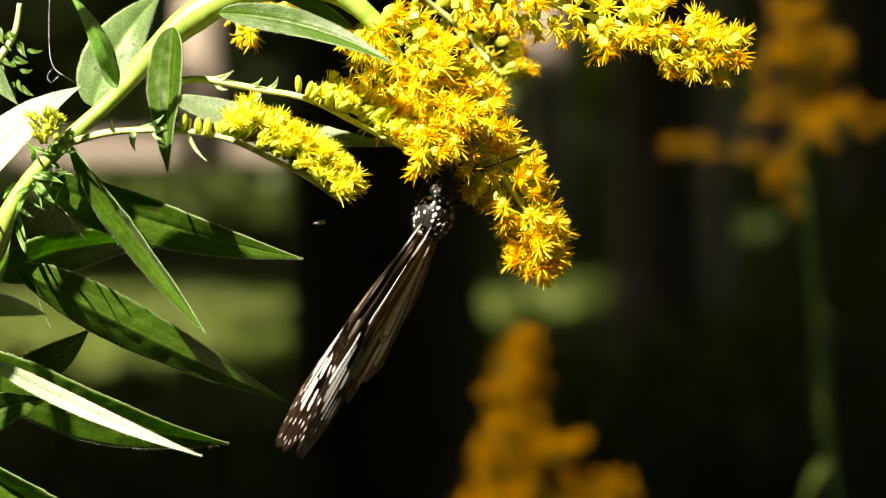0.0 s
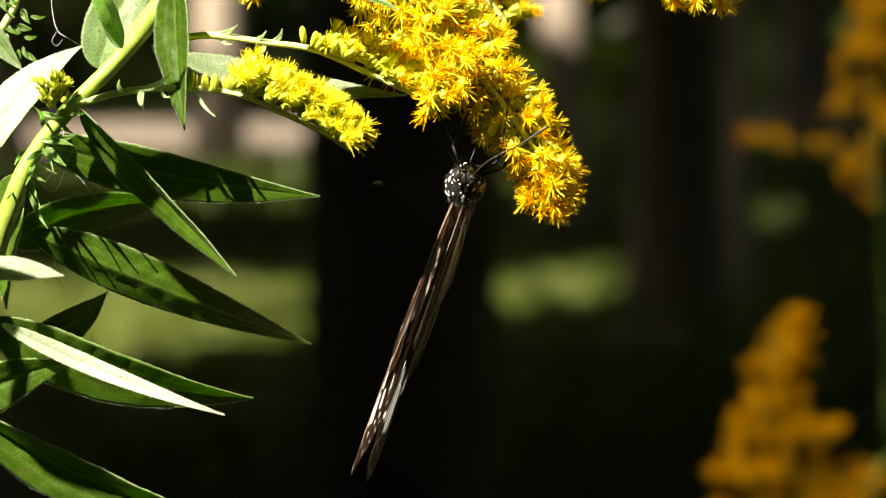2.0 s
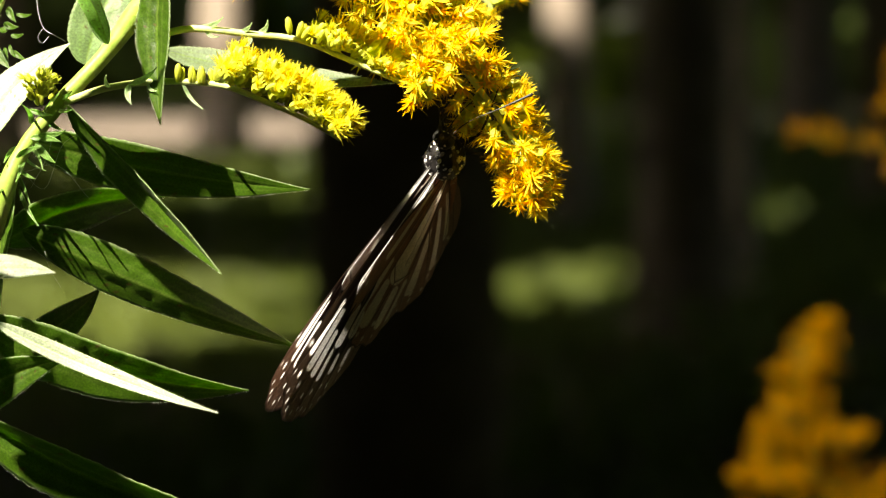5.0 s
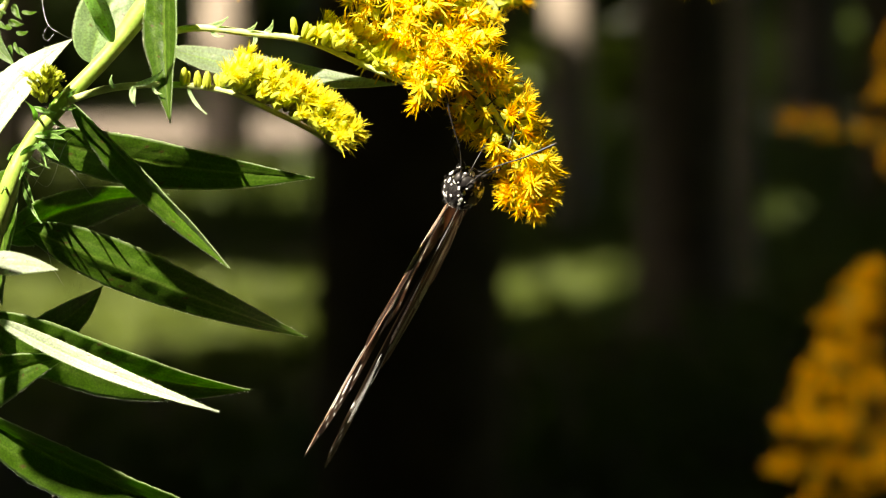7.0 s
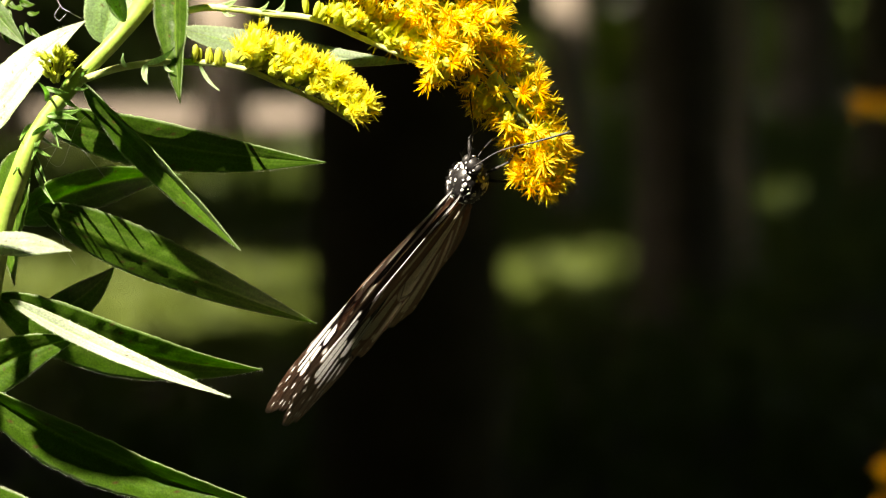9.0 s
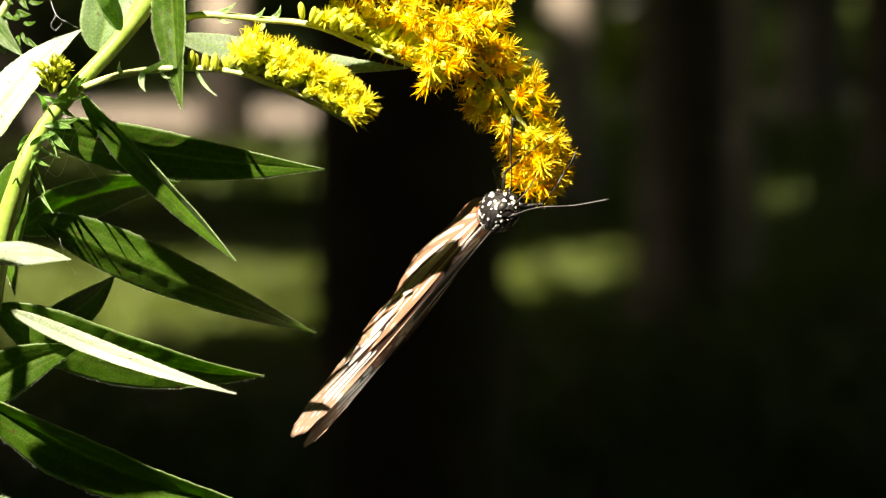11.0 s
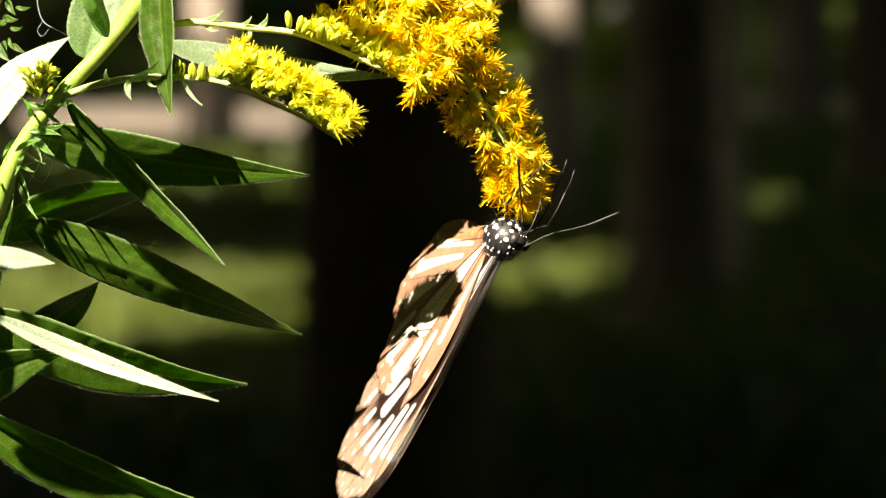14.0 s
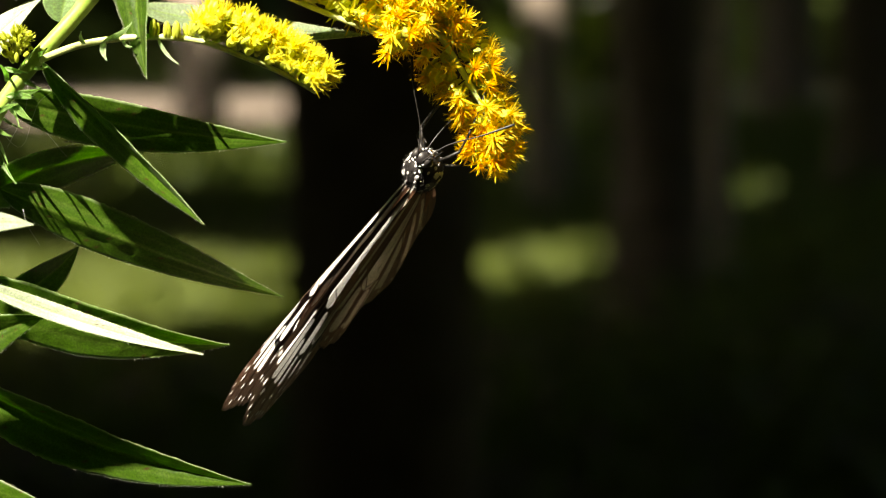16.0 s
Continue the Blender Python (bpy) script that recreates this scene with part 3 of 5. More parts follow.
    verts = np.stack([side * x, -q, p], -1).reshape(-1, 3) * 1.08 * MM
    n = nt + 1
    faces = [(i * n + j, (i + 1) * n + j, (i + 1) * n + j + 1, i * n + j + 1) for i in range(1, nr) for j in range(nt)]
    faces += [(0, n + j, n + j + 1) for j in range(nt)]
    me = bpy.data.meshes.new("wing")
    me.from_pydata(verts.tolist(), [], faces)
    tone = me.color_attributes.new("pattern", "FLOAT_COLOR", "POINT")
    tone.data.foreach_set("color", np.concatenate([colour.clip(0, 1), light[..., None]], -1).reshape(-1).astype(np.float32))
    me.materials.append(WING)
    for f in me.polygons:
        f.use_smooth = True
    return me


def wing(name, me, place, label):
    ob = new(name, me)
    ob.parent = butterfly
    ob.location = place
    return tagged(ob, label)


butterfly = tagged(new("butterfly"), "chestnut and black butterfly with white windows hanging from the flowers", "butterfly")
BLACK, TAN, CHESTNUT = (0.018, 0.008, 0.006), (0.30, 0.195, 0.14), (0.33, 0.178, 0.112)
WINDOW, WARM_WINDOW = (0.80, 0.81, 0.80), (0.82, 0.75, 0.63)
FORE = [(-3, 16.0), (-1.5, 34.0), (0.5, 45.0), (4, 50.5), (9, 54.0), (14, 54.0), (20, 52.5), (26, 49.5), (31, 45.0), (36, 41.5), (38, 36.0)]
HIND = [(-16, 12.0), (-11, 24.0), (-5, 31.5), (5, 35.4), (16, 35.6), (28, 35.3), (42, 31.6), (60, 28.6), (70, 27.0), (77, 25.6), (86, 21.0), (100, 9.5)]
FORE_WINDOWS = [(2, 0.7, 0.69, 26, 4.2, 2.88), (5, 3.6, 0.46, 22, 11.2, 1.56), (23, 9.4, 1.38, 30.5, 13.2, 2.28), (29.5, 7.6, 1.15, 35, 10.2, 1.68), (5, 5.2, 0.34, 26, 17.5, 1.08), (32, 1.4, 0.46, 42, 3.4, 0.9), (33, 3.5, 0.69, 43.5, 6.3, 1.02), (36, 6.6, 0.8, 43, 9.4, 1.08), (38, 10.4, 0.8, 42, 12.6, 1.02), (36.5, 14.6, 0.8, 38.6, 16, 0.96), (33, 18.2, 0.69, 35, 19.6, 0.84)]
FORE_VEINS = [(0, 0.1, 0.2, 50, 2.2, 0.06), (0, 0.6, 0.2, 26, 2.0, 0.14), (26, 2.0, 0.14, 52, 10, 0.05), (27, 4.5, 0.12, 51, 15, 0.05), (26, 7.0, 0.14, 48, 19.0, 0.05), (0, 1.2, 0.2, 26, 7.0, 0.16), (22, 6.4, 0.14, 42, 20.5, 0.05), (16, 5.0, 0.14, 38, 22.6, 0.05), (0, 1.6, 0.2, 33, 22.0, 0.06), (26, 2.0, 0.12, 26, 7.0, 0.12)]
HIND_WINDOWS = [(1.2, 0.9, 0.5, 18, 7.2, 3.3), (5, -1.1, 0.3, 20, -1.3, 0.8), (19.5, 1.8, 0.8, 26.5, 3.4, 1.1), (22.6, 6.0, 1.3, 29.0, 8.8, 1.7), (21.2, 10.6, 1.1, 26.6, 13.8, 1.5), (18.2, 13.0, 0.9, 23.4, 17.6, 1.2), (9.0, 8.4, 0.7, 16.6, 18.6, 1.6), (5, 6.6, 0.5, 10, 20, 1.3), (2.2, 5.4, 0.4, 4.6, 18, 1.0)]
HIND_VEINS = [(0, 0, 0.2, 32, 1.0, 0.06), (0, 0.4, 0.22, 19, 3.6, 0.16), (19, 3.6, 0.14, 34.0, 6.6, 0.06), (20.6, 8.0, 0.14, 33.2, 12.4, 0.06), (19.6, 10.6, 0.16, 28, 18.8, 0.06), (0, 0.8, 0.22, 16.5, 11.4, 0.18), (16.5, 11.4, 0.14, 21, 23.0, 0.06), (8.5, 6.0, 0.16, 14, 25.0, 0.06), (0, 1.2, 0.22, 7.4, 26.0, 0.06), (0, 1.6, 0.2, 2.4, 21.0, 0.06), (19, 3.6, 0.14, 20.6, 8.0, 0.14), (20.6, 8.0, 0.14, 16.5, 11.4, 0.14), (2, 1.4, 0.1, 17, 7.2, 0.05)]
fores, hinds = [], []
for side in (1, -1):
    fores.append(wing("forewing", wing_mesh(FORE, FORE_WINDOWS, FORE_VEINS, BLACK, TAN, 0.73, WINDOW, (0.012, 0.007, 0.005), 5, side, 0.05, 0.5, [(0.885, 0.42, 8), (0.95, 0.27, 13)], 1.0), (side * 0.7 * MM, 2.2 * MM, 1.5 * MM), "black forewing with long white windows and a tan tip"))
    hinds.append(wing("hindwing", wing_mesh(HIND, HIND_WINDOWS, HIND_VEINS, CHESTNUT, CHESTNUT, 0.9, WARM_WINDOW, (0.09, 0.04, 0.022), 9, side, 0.10, 0.9, [(0.865, 0.6, 10), (0.94, 0.36, 16)], 0.45), (side * 1.2 * MM, -2.2 * MM, 1.0 * MM), "chestnut hindwing with white windows and marginal spots"))
(fore_right, fore_left), (hind_right, hind_left) = fores, hinds

bm = ellipsoid(bmesh.new(), (0, 0, 0), (3.7 * MM, 5.0 * MM, 4.2 * MM), None, 24, 16)
for v in bm.verts:
    v.co *= 1 + 0.05 * noise.noise(v.co * 900)
thorax = part("thorax", bm, CHITIN, butterfly, "furry black thorax with white spots")
rng = random.Random(12)
bm = bmesh.new()
for k in range(88):
    y = 1 - 2 * (k + 0.5) / 88
    a = k * 2.39996 + rng.uniform(-0.35, 0.35)
    d = Vector((math.sqrt(1 - y * y) * math.cos(a), y, math.sqrt(1 - y * y) * math.sin(a)))
    p = Vector((d.x * 3.75, d.y * 5.05, d.z * 4.25)) * MM
    grow = rng.choice((0.6, 0.8, 1.1, 1.5, 1.9))
    ellipsoid(bm, p, [rng.uniform(0.2, 0.38) * grow * MM, rng.uniform(0.26, 0.55) * grow * MM, 0.12 * MM], d.to_track_quat("Z", "Y").to_matrix(), 7, 5)
part("white_spot", bm, WHITE_SCALE, thorax, "white scale spots")
bm = bmesh.new()
for k in range(420):
    d = Vector((rng.gauss(0, 1), rng.gauss(0, 1), rng.gauss(0, 1))).normalized()
    p = Vector((d.x * 3.6, d.y * 4.9, d.z * 4.1)) * MM
    way = (d + Vector((rng.gauss(0, 0.3), -0.5, rng.gauss(0, 0.3) + 0.4))).normalized()
    tube(bm, [p, p + way * 0.5 * MM, p + way * rng.uniform(0.7, 1.2) * MM], [0.045 * MM, 0.035 * MM, 0.012 * MM], 3)
part("fur", bm, CHITIN, thorax, "short black hairs")
bm = ellipsoid(bmesh.new(), (0, 6.1 * MM, -0.6 * MM), (1.9 * MM, 1.7 * MM, 1.7 * MM), None, 16, 12)
head = part("head", bm, CHITIN, butterfly, "small black head with white dots")
bm = bmesh.new()
for k in range(12):
    a = k * 2.4
    d = Vector((math.cos(a), 0.5 + 0.4 * math.sin(k), math.sin(a))).normalized()
    ellipsoid(bm, Vector((d.x * 1.95, 6.1 + d.y * 1.75, -0.6 + d.z * 1.75)) * MM, [0.28 * MM, 0.28 * MM, 0.12 * MM], d.to_track_quat("Z", "Y").to_matrix(), 6, 4)
part("white_spot", bm, WHITE_SCALE, head)
for s in (1, -1):
    part("eye", ellipsoid(bmesh.new(), (s * 1.35 * MM, 6.7 * MM, -0.6 * MM), (0.9 * MM, 1.1 * MM, 1.2 * MM), None, 14, 10), LEG, head, "dark round eye")
    line = spline([Vector((s * 0.6, 7.4, 0.2)) * MM, Vector((s * 3.2, 10.2, -4.5)) * MM, Vector((s * 7.9, 12.8, -9.2)) * MM, Vector((s * 12.0, 14.4, -14.2)) * MM], 8)
    part("antenna", tube(bmesh.new(), line, [0.13 * MM, 0.12 * MM, 0.12 * MM, 0.13 * MM, 0.22 * MM, 0.26 * MM], 7), LEG, head, "thin dark clubbed antenna")
line = spline([Vector((0, 7.2, -1.4)) * MM, Vector((0, 8.2, -4.0)) * MM, Vector((0, 7.6, -7.5)) * MM, Vector((0, 6.2, -10.0)) * MM], 6)
part("proboscis", tube(bmesh.new(), line, [0.16 * MM, 0.09 * MM], 6), LEG, head, "thin dark proboscis")
bm = bmesh.new()
line = spline([Vector((0, -3.4, 0.2)) * MM, Vector((0, -9.0, 1.2)) * MM, Vector((0, -15.0, 3.4)) * MM, Vector((0, -21.0, 6.6)) * MM], 8)
tube(bm, line, [1.6 * MM, 2.1 * MM, 2.0 * MM, 1.7 * MM, 0.7 * MM], 14)
abdomen = part("abdomen", bm, ABDOMEN, butterfly, "orange-brown banded abdomen")
for k in range(7):
    i = 2 + int(k * 3.1)
    c, d = line[min(i, len(line) - 2)], (line[min(i + 1, len(line) - 1)] - line[min(i, len(line) - 2)]).normalized()
    part("band", tube(bmesh.new(), [c - d * 0.25 * MM, c, c + d * 0.25 * MM], [(2.0 - 0.14 * k) * MM, (2.18 - 0.15 * k) * MM, (2.0 - 0.14 * k) * MM], 14), WHITE_SCALE if k % 2 else CHITIN, abdomen)
# four walking legs grip the flower heads; the short front pair is folded
for s in (1, -1):
    for y0, knee, foot, reach in ((1.2, (4.6, 4.2, -6.0), (3.6, 6.5, -13.0), (2.4, 8.0, -17.5)), (-1.2, (5.6, -2.0, -5.5), (5.0, -1.0, -13.5), (3.6, 0.5, -19.0))):
        pts = [Vector((s * 1.4, y0, -2.6))] + [Vector((s * p[0], p[1] + 0.6 * s, p[2])) for p in (knee, foot, reach)]
        bm = bmesh.new()
        for a, b, r, q in ((0, 1, 0.34, 0.26), (1, 2, 0.24, 0.17), (2, 3, 0.16, 0.10)):
            tube(bm, [pts[a] * MM, pts[a].lerp(pts[b], 0.5) * MM + Vector((s * 0.2, 0.1, 0)) * MM, pts[b] * MM], [r * MM, r * MM, q * MM], 7)
        ellipsoid(bm, pts[1] * MM, [0.3 * MM] * 3, None, 7, 5)
        ellipsoid(bm, pts[2] * MM, [0.2 * MM] * 3, None, 7, 5)
        part("leg", bm, LEG, butterfly, "thin dark jointed leg")
    bm = tube(bmesh.new(), [Vector((s * 1.2, 3.4, -2.4)) * MM, Vector((s * 2.2, 5.2, -4.0)) * MM, Vector((s * 1.2, 6.4, -3.4)) * MM], [0.2 * MM, 0.2 * MM, 0.12 * MM], 6)
    part("leg", bm, LEG, butterfly, "short folded front leg")


# ---- a small fly drifting by ----
fly = tagged(new("fly"), "tiny dark fly in the air beside the flowers", "insect")
part("body", ellipsoid(bmesh.new(), (0, 0, 0), (1.3 * MM, 0.4 * MM, 0.4 * MM), None, 10, 8), CHITIN, fly)
for s in (1, -1):
    bm = ellipsoid(bmesh.new(), (0.2 * MM, s * 0.6 * MM, 0.3 * MM), (1.0 * MM, 0.45 * MM, 0.04 * MM), None, 10, 6)
    part("wing", bm, WEB, fly, "clear pale wing")


# ---- the two goldenrods behind, out of focus ----
def far_goldenrod(name, x, y, height, plumes, seed, label, leaves=True):
    """A whole stem from its foot, with a plume of arching sprays. plumes: (height up the stem, reach sideways, depth, rise, heads)."""
    rng = random.Random(seed)
    plant = tagged(new(name), label, "wildflower", "goldenrods behind")
    plant.matrix_basis = pose(x, y, 0)
    line = spline([Vector((0.10, 0, -0.06)), Vector((0.085, 0, height * 0.4)), Vector((0.034, 0, height * 0.72)), Vector((0, 0, height))], 10)
    part("stem", tube(bmesh.new(), line, [0.0014, 0.0012, 0.0009, 0.0007], 8, 0.05), STEM_FAR, plant, "green stem, shade painted into its colour")
    for k, (up, side, deep, rise, heads) in enumerate(plumes):
        base = line[min(range(len(line)), key=lambda i: abs(line[i].z - up))].copy()
        pts = [base, base + Vector((side * 0.45, deep * 0.45, rise)), base + Vector((side * 0.85, deep * 0.85, rise * 1.1)), base + Vector((side, deep, rise * 0.75))]
        arch = spline(pts, 8)
        bm = tube(bmesh.new(), arch, [0.0009, 0.0005], 6)
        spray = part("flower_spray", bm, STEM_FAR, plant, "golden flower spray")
        for h in range(3 * heads):
            s = 0.12 + 0.88 * (h + rng.random()) / (3 * heads)
            c = arch[min(int(s * (len(arch) - 1)), len(arch) - 1)]
            w = Vector((rng.uniform(-1, 1), rng.uniform(-1, 1), rng.uniform(-0.3, 1.2))).normalized()
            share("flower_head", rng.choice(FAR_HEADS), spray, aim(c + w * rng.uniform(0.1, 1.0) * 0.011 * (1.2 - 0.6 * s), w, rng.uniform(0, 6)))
    if leaves:
        for k in range(17):
            s = 0.12 + 0.04 * k
            z = height * s
            a = k * 2.4
            bm = leaf_mesh(rng.uniform(0.04, 0.065) * (1 if s < 0.6 else 0.6), rng.uniform(0.007, 0.011) * (1 if s < 0.6 else 0.6), 0.0, 80, 14, 10, 500 + seed * 40 + k, -0.02)
            ob = part("leaf", bm, LEAF_FAR, plant)
            c = min(line, key=lambda p: abs(p.z - z))
            ob.matrix_basis = pose(c.x, c.y, z) @ pose(0, 0, 0, 0, 0, math.degrees(a)) @ pose(0, 0, 0, 0, rng.uniform(-10, 30), 0)
    return plant


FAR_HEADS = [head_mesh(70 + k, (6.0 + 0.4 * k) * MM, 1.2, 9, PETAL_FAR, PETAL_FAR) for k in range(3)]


def plume(height, depth, wide, count, heads, seed):
    """Sprays that arch up and out of the stem's top, longest low down."""
    rng = random.Random(seed)
    rows = [(height - depth * 0.85, 0.0, 0.0, depth * 0.82, heads * 3)]
    for k in range(count):
        s = (k + 0.5) / count
        a = k * 2.4
        out = wide * (0.12 + 0.88 * s ** 1.3) * rng.uniform(0.6, 1.0)
        rows.append((height - depth * (0.12 + 0.85 * s), out * math.cos(a), out * 0.7 * math.sin(a), depth * rng.uniform(0.08, 0.2), int(heads * (0.4 + 0.6 * s))))
    return rows


# the low plume: a narrow spike over loose, uneven side sprays
rng = random.Random(61)
LOW = [(0.955 - 0.10, 0.0, 0.0, 0.098, 26)]
for k in range(34):
    down = 0.014 + 0.112 * (k + rng.uniform(-0.6, 0.6)) / 34
    wide = 0.004 + 0.38 * max(0.0, down - 0.012)
    reach = wide * (rng.choice((-1, 1)) * rng.uniform(0.35, 1.0) if k % 3 else rng.uniform(-0.4, 0.4))
    LOW.append((0.953 - down, reach, wide * 0.7 * rng.uniform(-1, 1), rng.uniform(-0.002, 0.018), 3 + int(150 * abs(reach))))
for down, out, up, heads in ((0.046, -0.034, 0.002, 8), (0.052, 0.038, 0.0, 9), (0.074, 0.056, 0.002, 13), (0.080, -0.050, 0.004, 12), (0.100, -0.056, 0.006, 12)):
    LOW.append((0.951 - down, 0.8 * out, 0.0, up, heads))
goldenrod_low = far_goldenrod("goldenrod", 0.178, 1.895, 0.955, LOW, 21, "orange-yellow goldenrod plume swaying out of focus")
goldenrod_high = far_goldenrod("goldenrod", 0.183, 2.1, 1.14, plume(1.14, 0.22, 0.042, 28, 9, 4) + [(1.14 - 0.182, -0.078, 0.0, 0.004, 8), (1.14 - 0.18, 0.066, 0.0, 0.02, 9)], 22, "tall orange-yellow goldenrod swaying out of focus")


# ---- the wood behind ----
# sun shafts: places that the gaps in the leaves leave lit (x, y, z, radius)
SHAFTS = [(0.0, 0.70, 1.06, 0.46), (0.03, 1.9, 1.0, 0.26), (0.18, 1.9, 1.0, 0.26), (0.34, 1.9, 1.0, 0.26), (0.07, 2.1, 1.2, 0.18), (0.22, 2.1, 1.2, 0.18), (0.37, 2.1, 1.2, 0.18), (-1.0, 10.6, 0.05, 0.45), (-1.9, 10.5, 0.05, 0.5), (-1.6, 11.6, 0.1, 1.0), (-0.7, 11.2, 0.1, 0.5), (0.42, 12.9, 0.1, 0.55), (0.62, 13.6, 0.1, 0.4), (0.3, 12.2, 0.1, 0.3), (-1.3, 12.6, 0.1, 0.9), (-3.0, 12.6, 0.1, 0.8), (-2.2, 28.4, 0.0, 2.0), (0.57, 15.9, 1.45, 0.5), (-1.45, 23.7, 1.7, 0.65), (-1.2, 18.5, 0.1, 0.8), (-1.7, 22.0, 0.0, 1.0), (-1.3, 21.0, 0.0, 0.5), (1.09, 12.5, 0.42, 0.13), (1.0, 13.4, 0.1, 0.2), (0.42, 20.0, 0.1, 0.5), (0.5, 24.0, 0.1, 0.6), (0.56, 29.0, 0.1, 0.7), (0.72, 36.0, 0.6, 0.8), (0.36, 16.6, 0.1, 0.25)]


def in_shaft(p):
    for x, y, z, r in SHAFTS:
        d = p - Vector((x, y, z))
        along = d.dot(SUN)
        if along > 0 and (d - SUN * along).length < r:
            return True
    return False


def ground_height(x, y):
    return 0.05 * noise.noise(Vector((x * 0.25, y * 0.25, 0.0))) * min(1.0, (x * x + y * y) / 30)


bm = bmesh.new()
xs = [-400, -150, -60, -30] + [-20 + k for k in range(41)] + [30, 60, 150, 400]
ys = [-400, -150, -60, -25] + [-15 + k for k in range(66)] + [60, 90, 200, 500]
grid = [[bm.verts.new((x, y, ground_height(x, y))) for x in xs] for y in ys]
for i in range(len(ys) - 1):
    for j in range(len(xs) - 1):
        bm.faces.new((grid[i][j], grid[i][j + 1], grid[i + 1][j + 1], grid[i + 1][j]))
tagged(part("ground", bm, SOIL, None), "dark leaf-littered woodland floor", "ground", kind="structure")

# a pale earth path crossing far behind
bm = bmesh.new()
rows = []
for k in range(29):
    x = -14 + 0.5 * k
    c = 28.8 + 0.5 * math.sin(x * 0.5)
    rows.append([bm.verts.new((x, c + w, ground_height(x, c + w) + 0.03 + 0.02 * (abs(w) < 2))) for w in (-2.4, -1.8, 0, 1.8, 2.6)])
for p, q in zip(rows, rows[1:]):
    for j in range(4):
        bm.faces.new((p[j], q[j], q[j + 1], p[j + 1]))
tagged(part("path", bm, PATH, None), "bare pale earth path through the wood", "path", kind="structure")


def grass_patch(cx, cy, rx, ry, blades, seed, tall):
    rng = random.Random(seed)
    bm = bmesh.new()
    for k in range(blades):
        a, r = rng.uniform(0, 6.3), rng.random() ** 0.5
        x, y = cx + rx * r * math.cos(a), cy + ry * r * math.sin(a)
        z = ground_height(x, y)
        h, w, t = tall * rng.uniform(0.4, 1.0), rng.uniform(0.006, 0.014), rng.uniform(0, 6.3)
        lean = Vector((rng.uniform(-1, 1), rng.uniform(-1, 1), 0)) * h * 0.45
        s = Vector((math.cos(t), math.sin(t), 0)) * w
        p = [Vector((x, y, z - 0.01)), Vector((x, y, z + h * 0.6)) + lean * 0.3, Vector((x, y, z + h)) + lean]
        v = [bm.verts.new(p[0] - s), bm.verts.new(p[0] + s), bm.verts.new(p[1] + s * 0.8), bm.verts.new(p[1] - s * 0.8), bm.verts.new(p[2])]
        bm.faces.new((v[0], v[1], v[2], v[3]))
        bm.faces.new((v[3], v[2], v[4]))
    return tagged(part("grass", bm, GRASS, None), "green woodland grass in sun and shade", "grass", kind="stuff")


grass_patch(0.45, 13.4, 1.0, 2.4, 9000, 1, 0.12)
grass_patch(-1.5, 12.2, 1.6, 2.4, 13000, 2, 0.12)
grass_patch(-2.2, 22.0, 1.6, 1.6, 5000, 5, 0.12)
grass_patch(-1.2, 18.5, 1.3, 2.2, 5000, 6, 0.12)
grass_patch(-3.2, 12.8, 1.2, 2.2, 4000, 3, 0.12)
grass_patch(1.4, 14.5, 0.9, 2.0, 4000, 4, 0.12)
grass_patch(0.56, 23.0, 0.5, 6.0, 7000, 7, 0.14)


# low dark herbs under the trees
rng = random.Random(31)
verts, faces = [], []
for k in range(2600):
    c = Vector((rng.uniform(-5, 5.5), rng.uniform(6.2, 27.5), 0))
    if (-2.9 < c.x < -0.2 and 10.0 < c.y < 14.5) or (0.0 < c.x < 1.0 and 11.6 < c.y < 14.8) or (c.x < 0.2 and c.y > 20.5):
        continue
    tall = rng.uniform(0.08, 0.3)
    for j in range(14):
        p = c + Vector((rng.gauss(0, 0.14), rng.gauss(0, 0.14), tall * rng.random()))
        n = Vector((rng.uniform(-1, 1), rng.uniform(-1, 1), rng.uniform(0.1, 1))).normalized()
        u = n.cross(Vector((rng.uniform(-1, 1), rng.uniform(-1, 1), 0.1))).normalized()
        w = n.cross(u)
        l, h = rng.uniform(0.03, 0.08), rng.uniform(0.012, 0.03)
        b = len(verts)
        verts += [p - u * l, p + w * h, p + u * l, p - w * h]
        faces.append((b, b + 1, b + 2, b + 3))
me = bpy.data.meshes.new("undergrowth")
me.from_pydata(verts, [], faces)
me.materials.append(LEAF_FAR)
tagged(new("undergrowth", me), "low dark green herbs on the woodland floor", "undergrowth", kind="stuff")


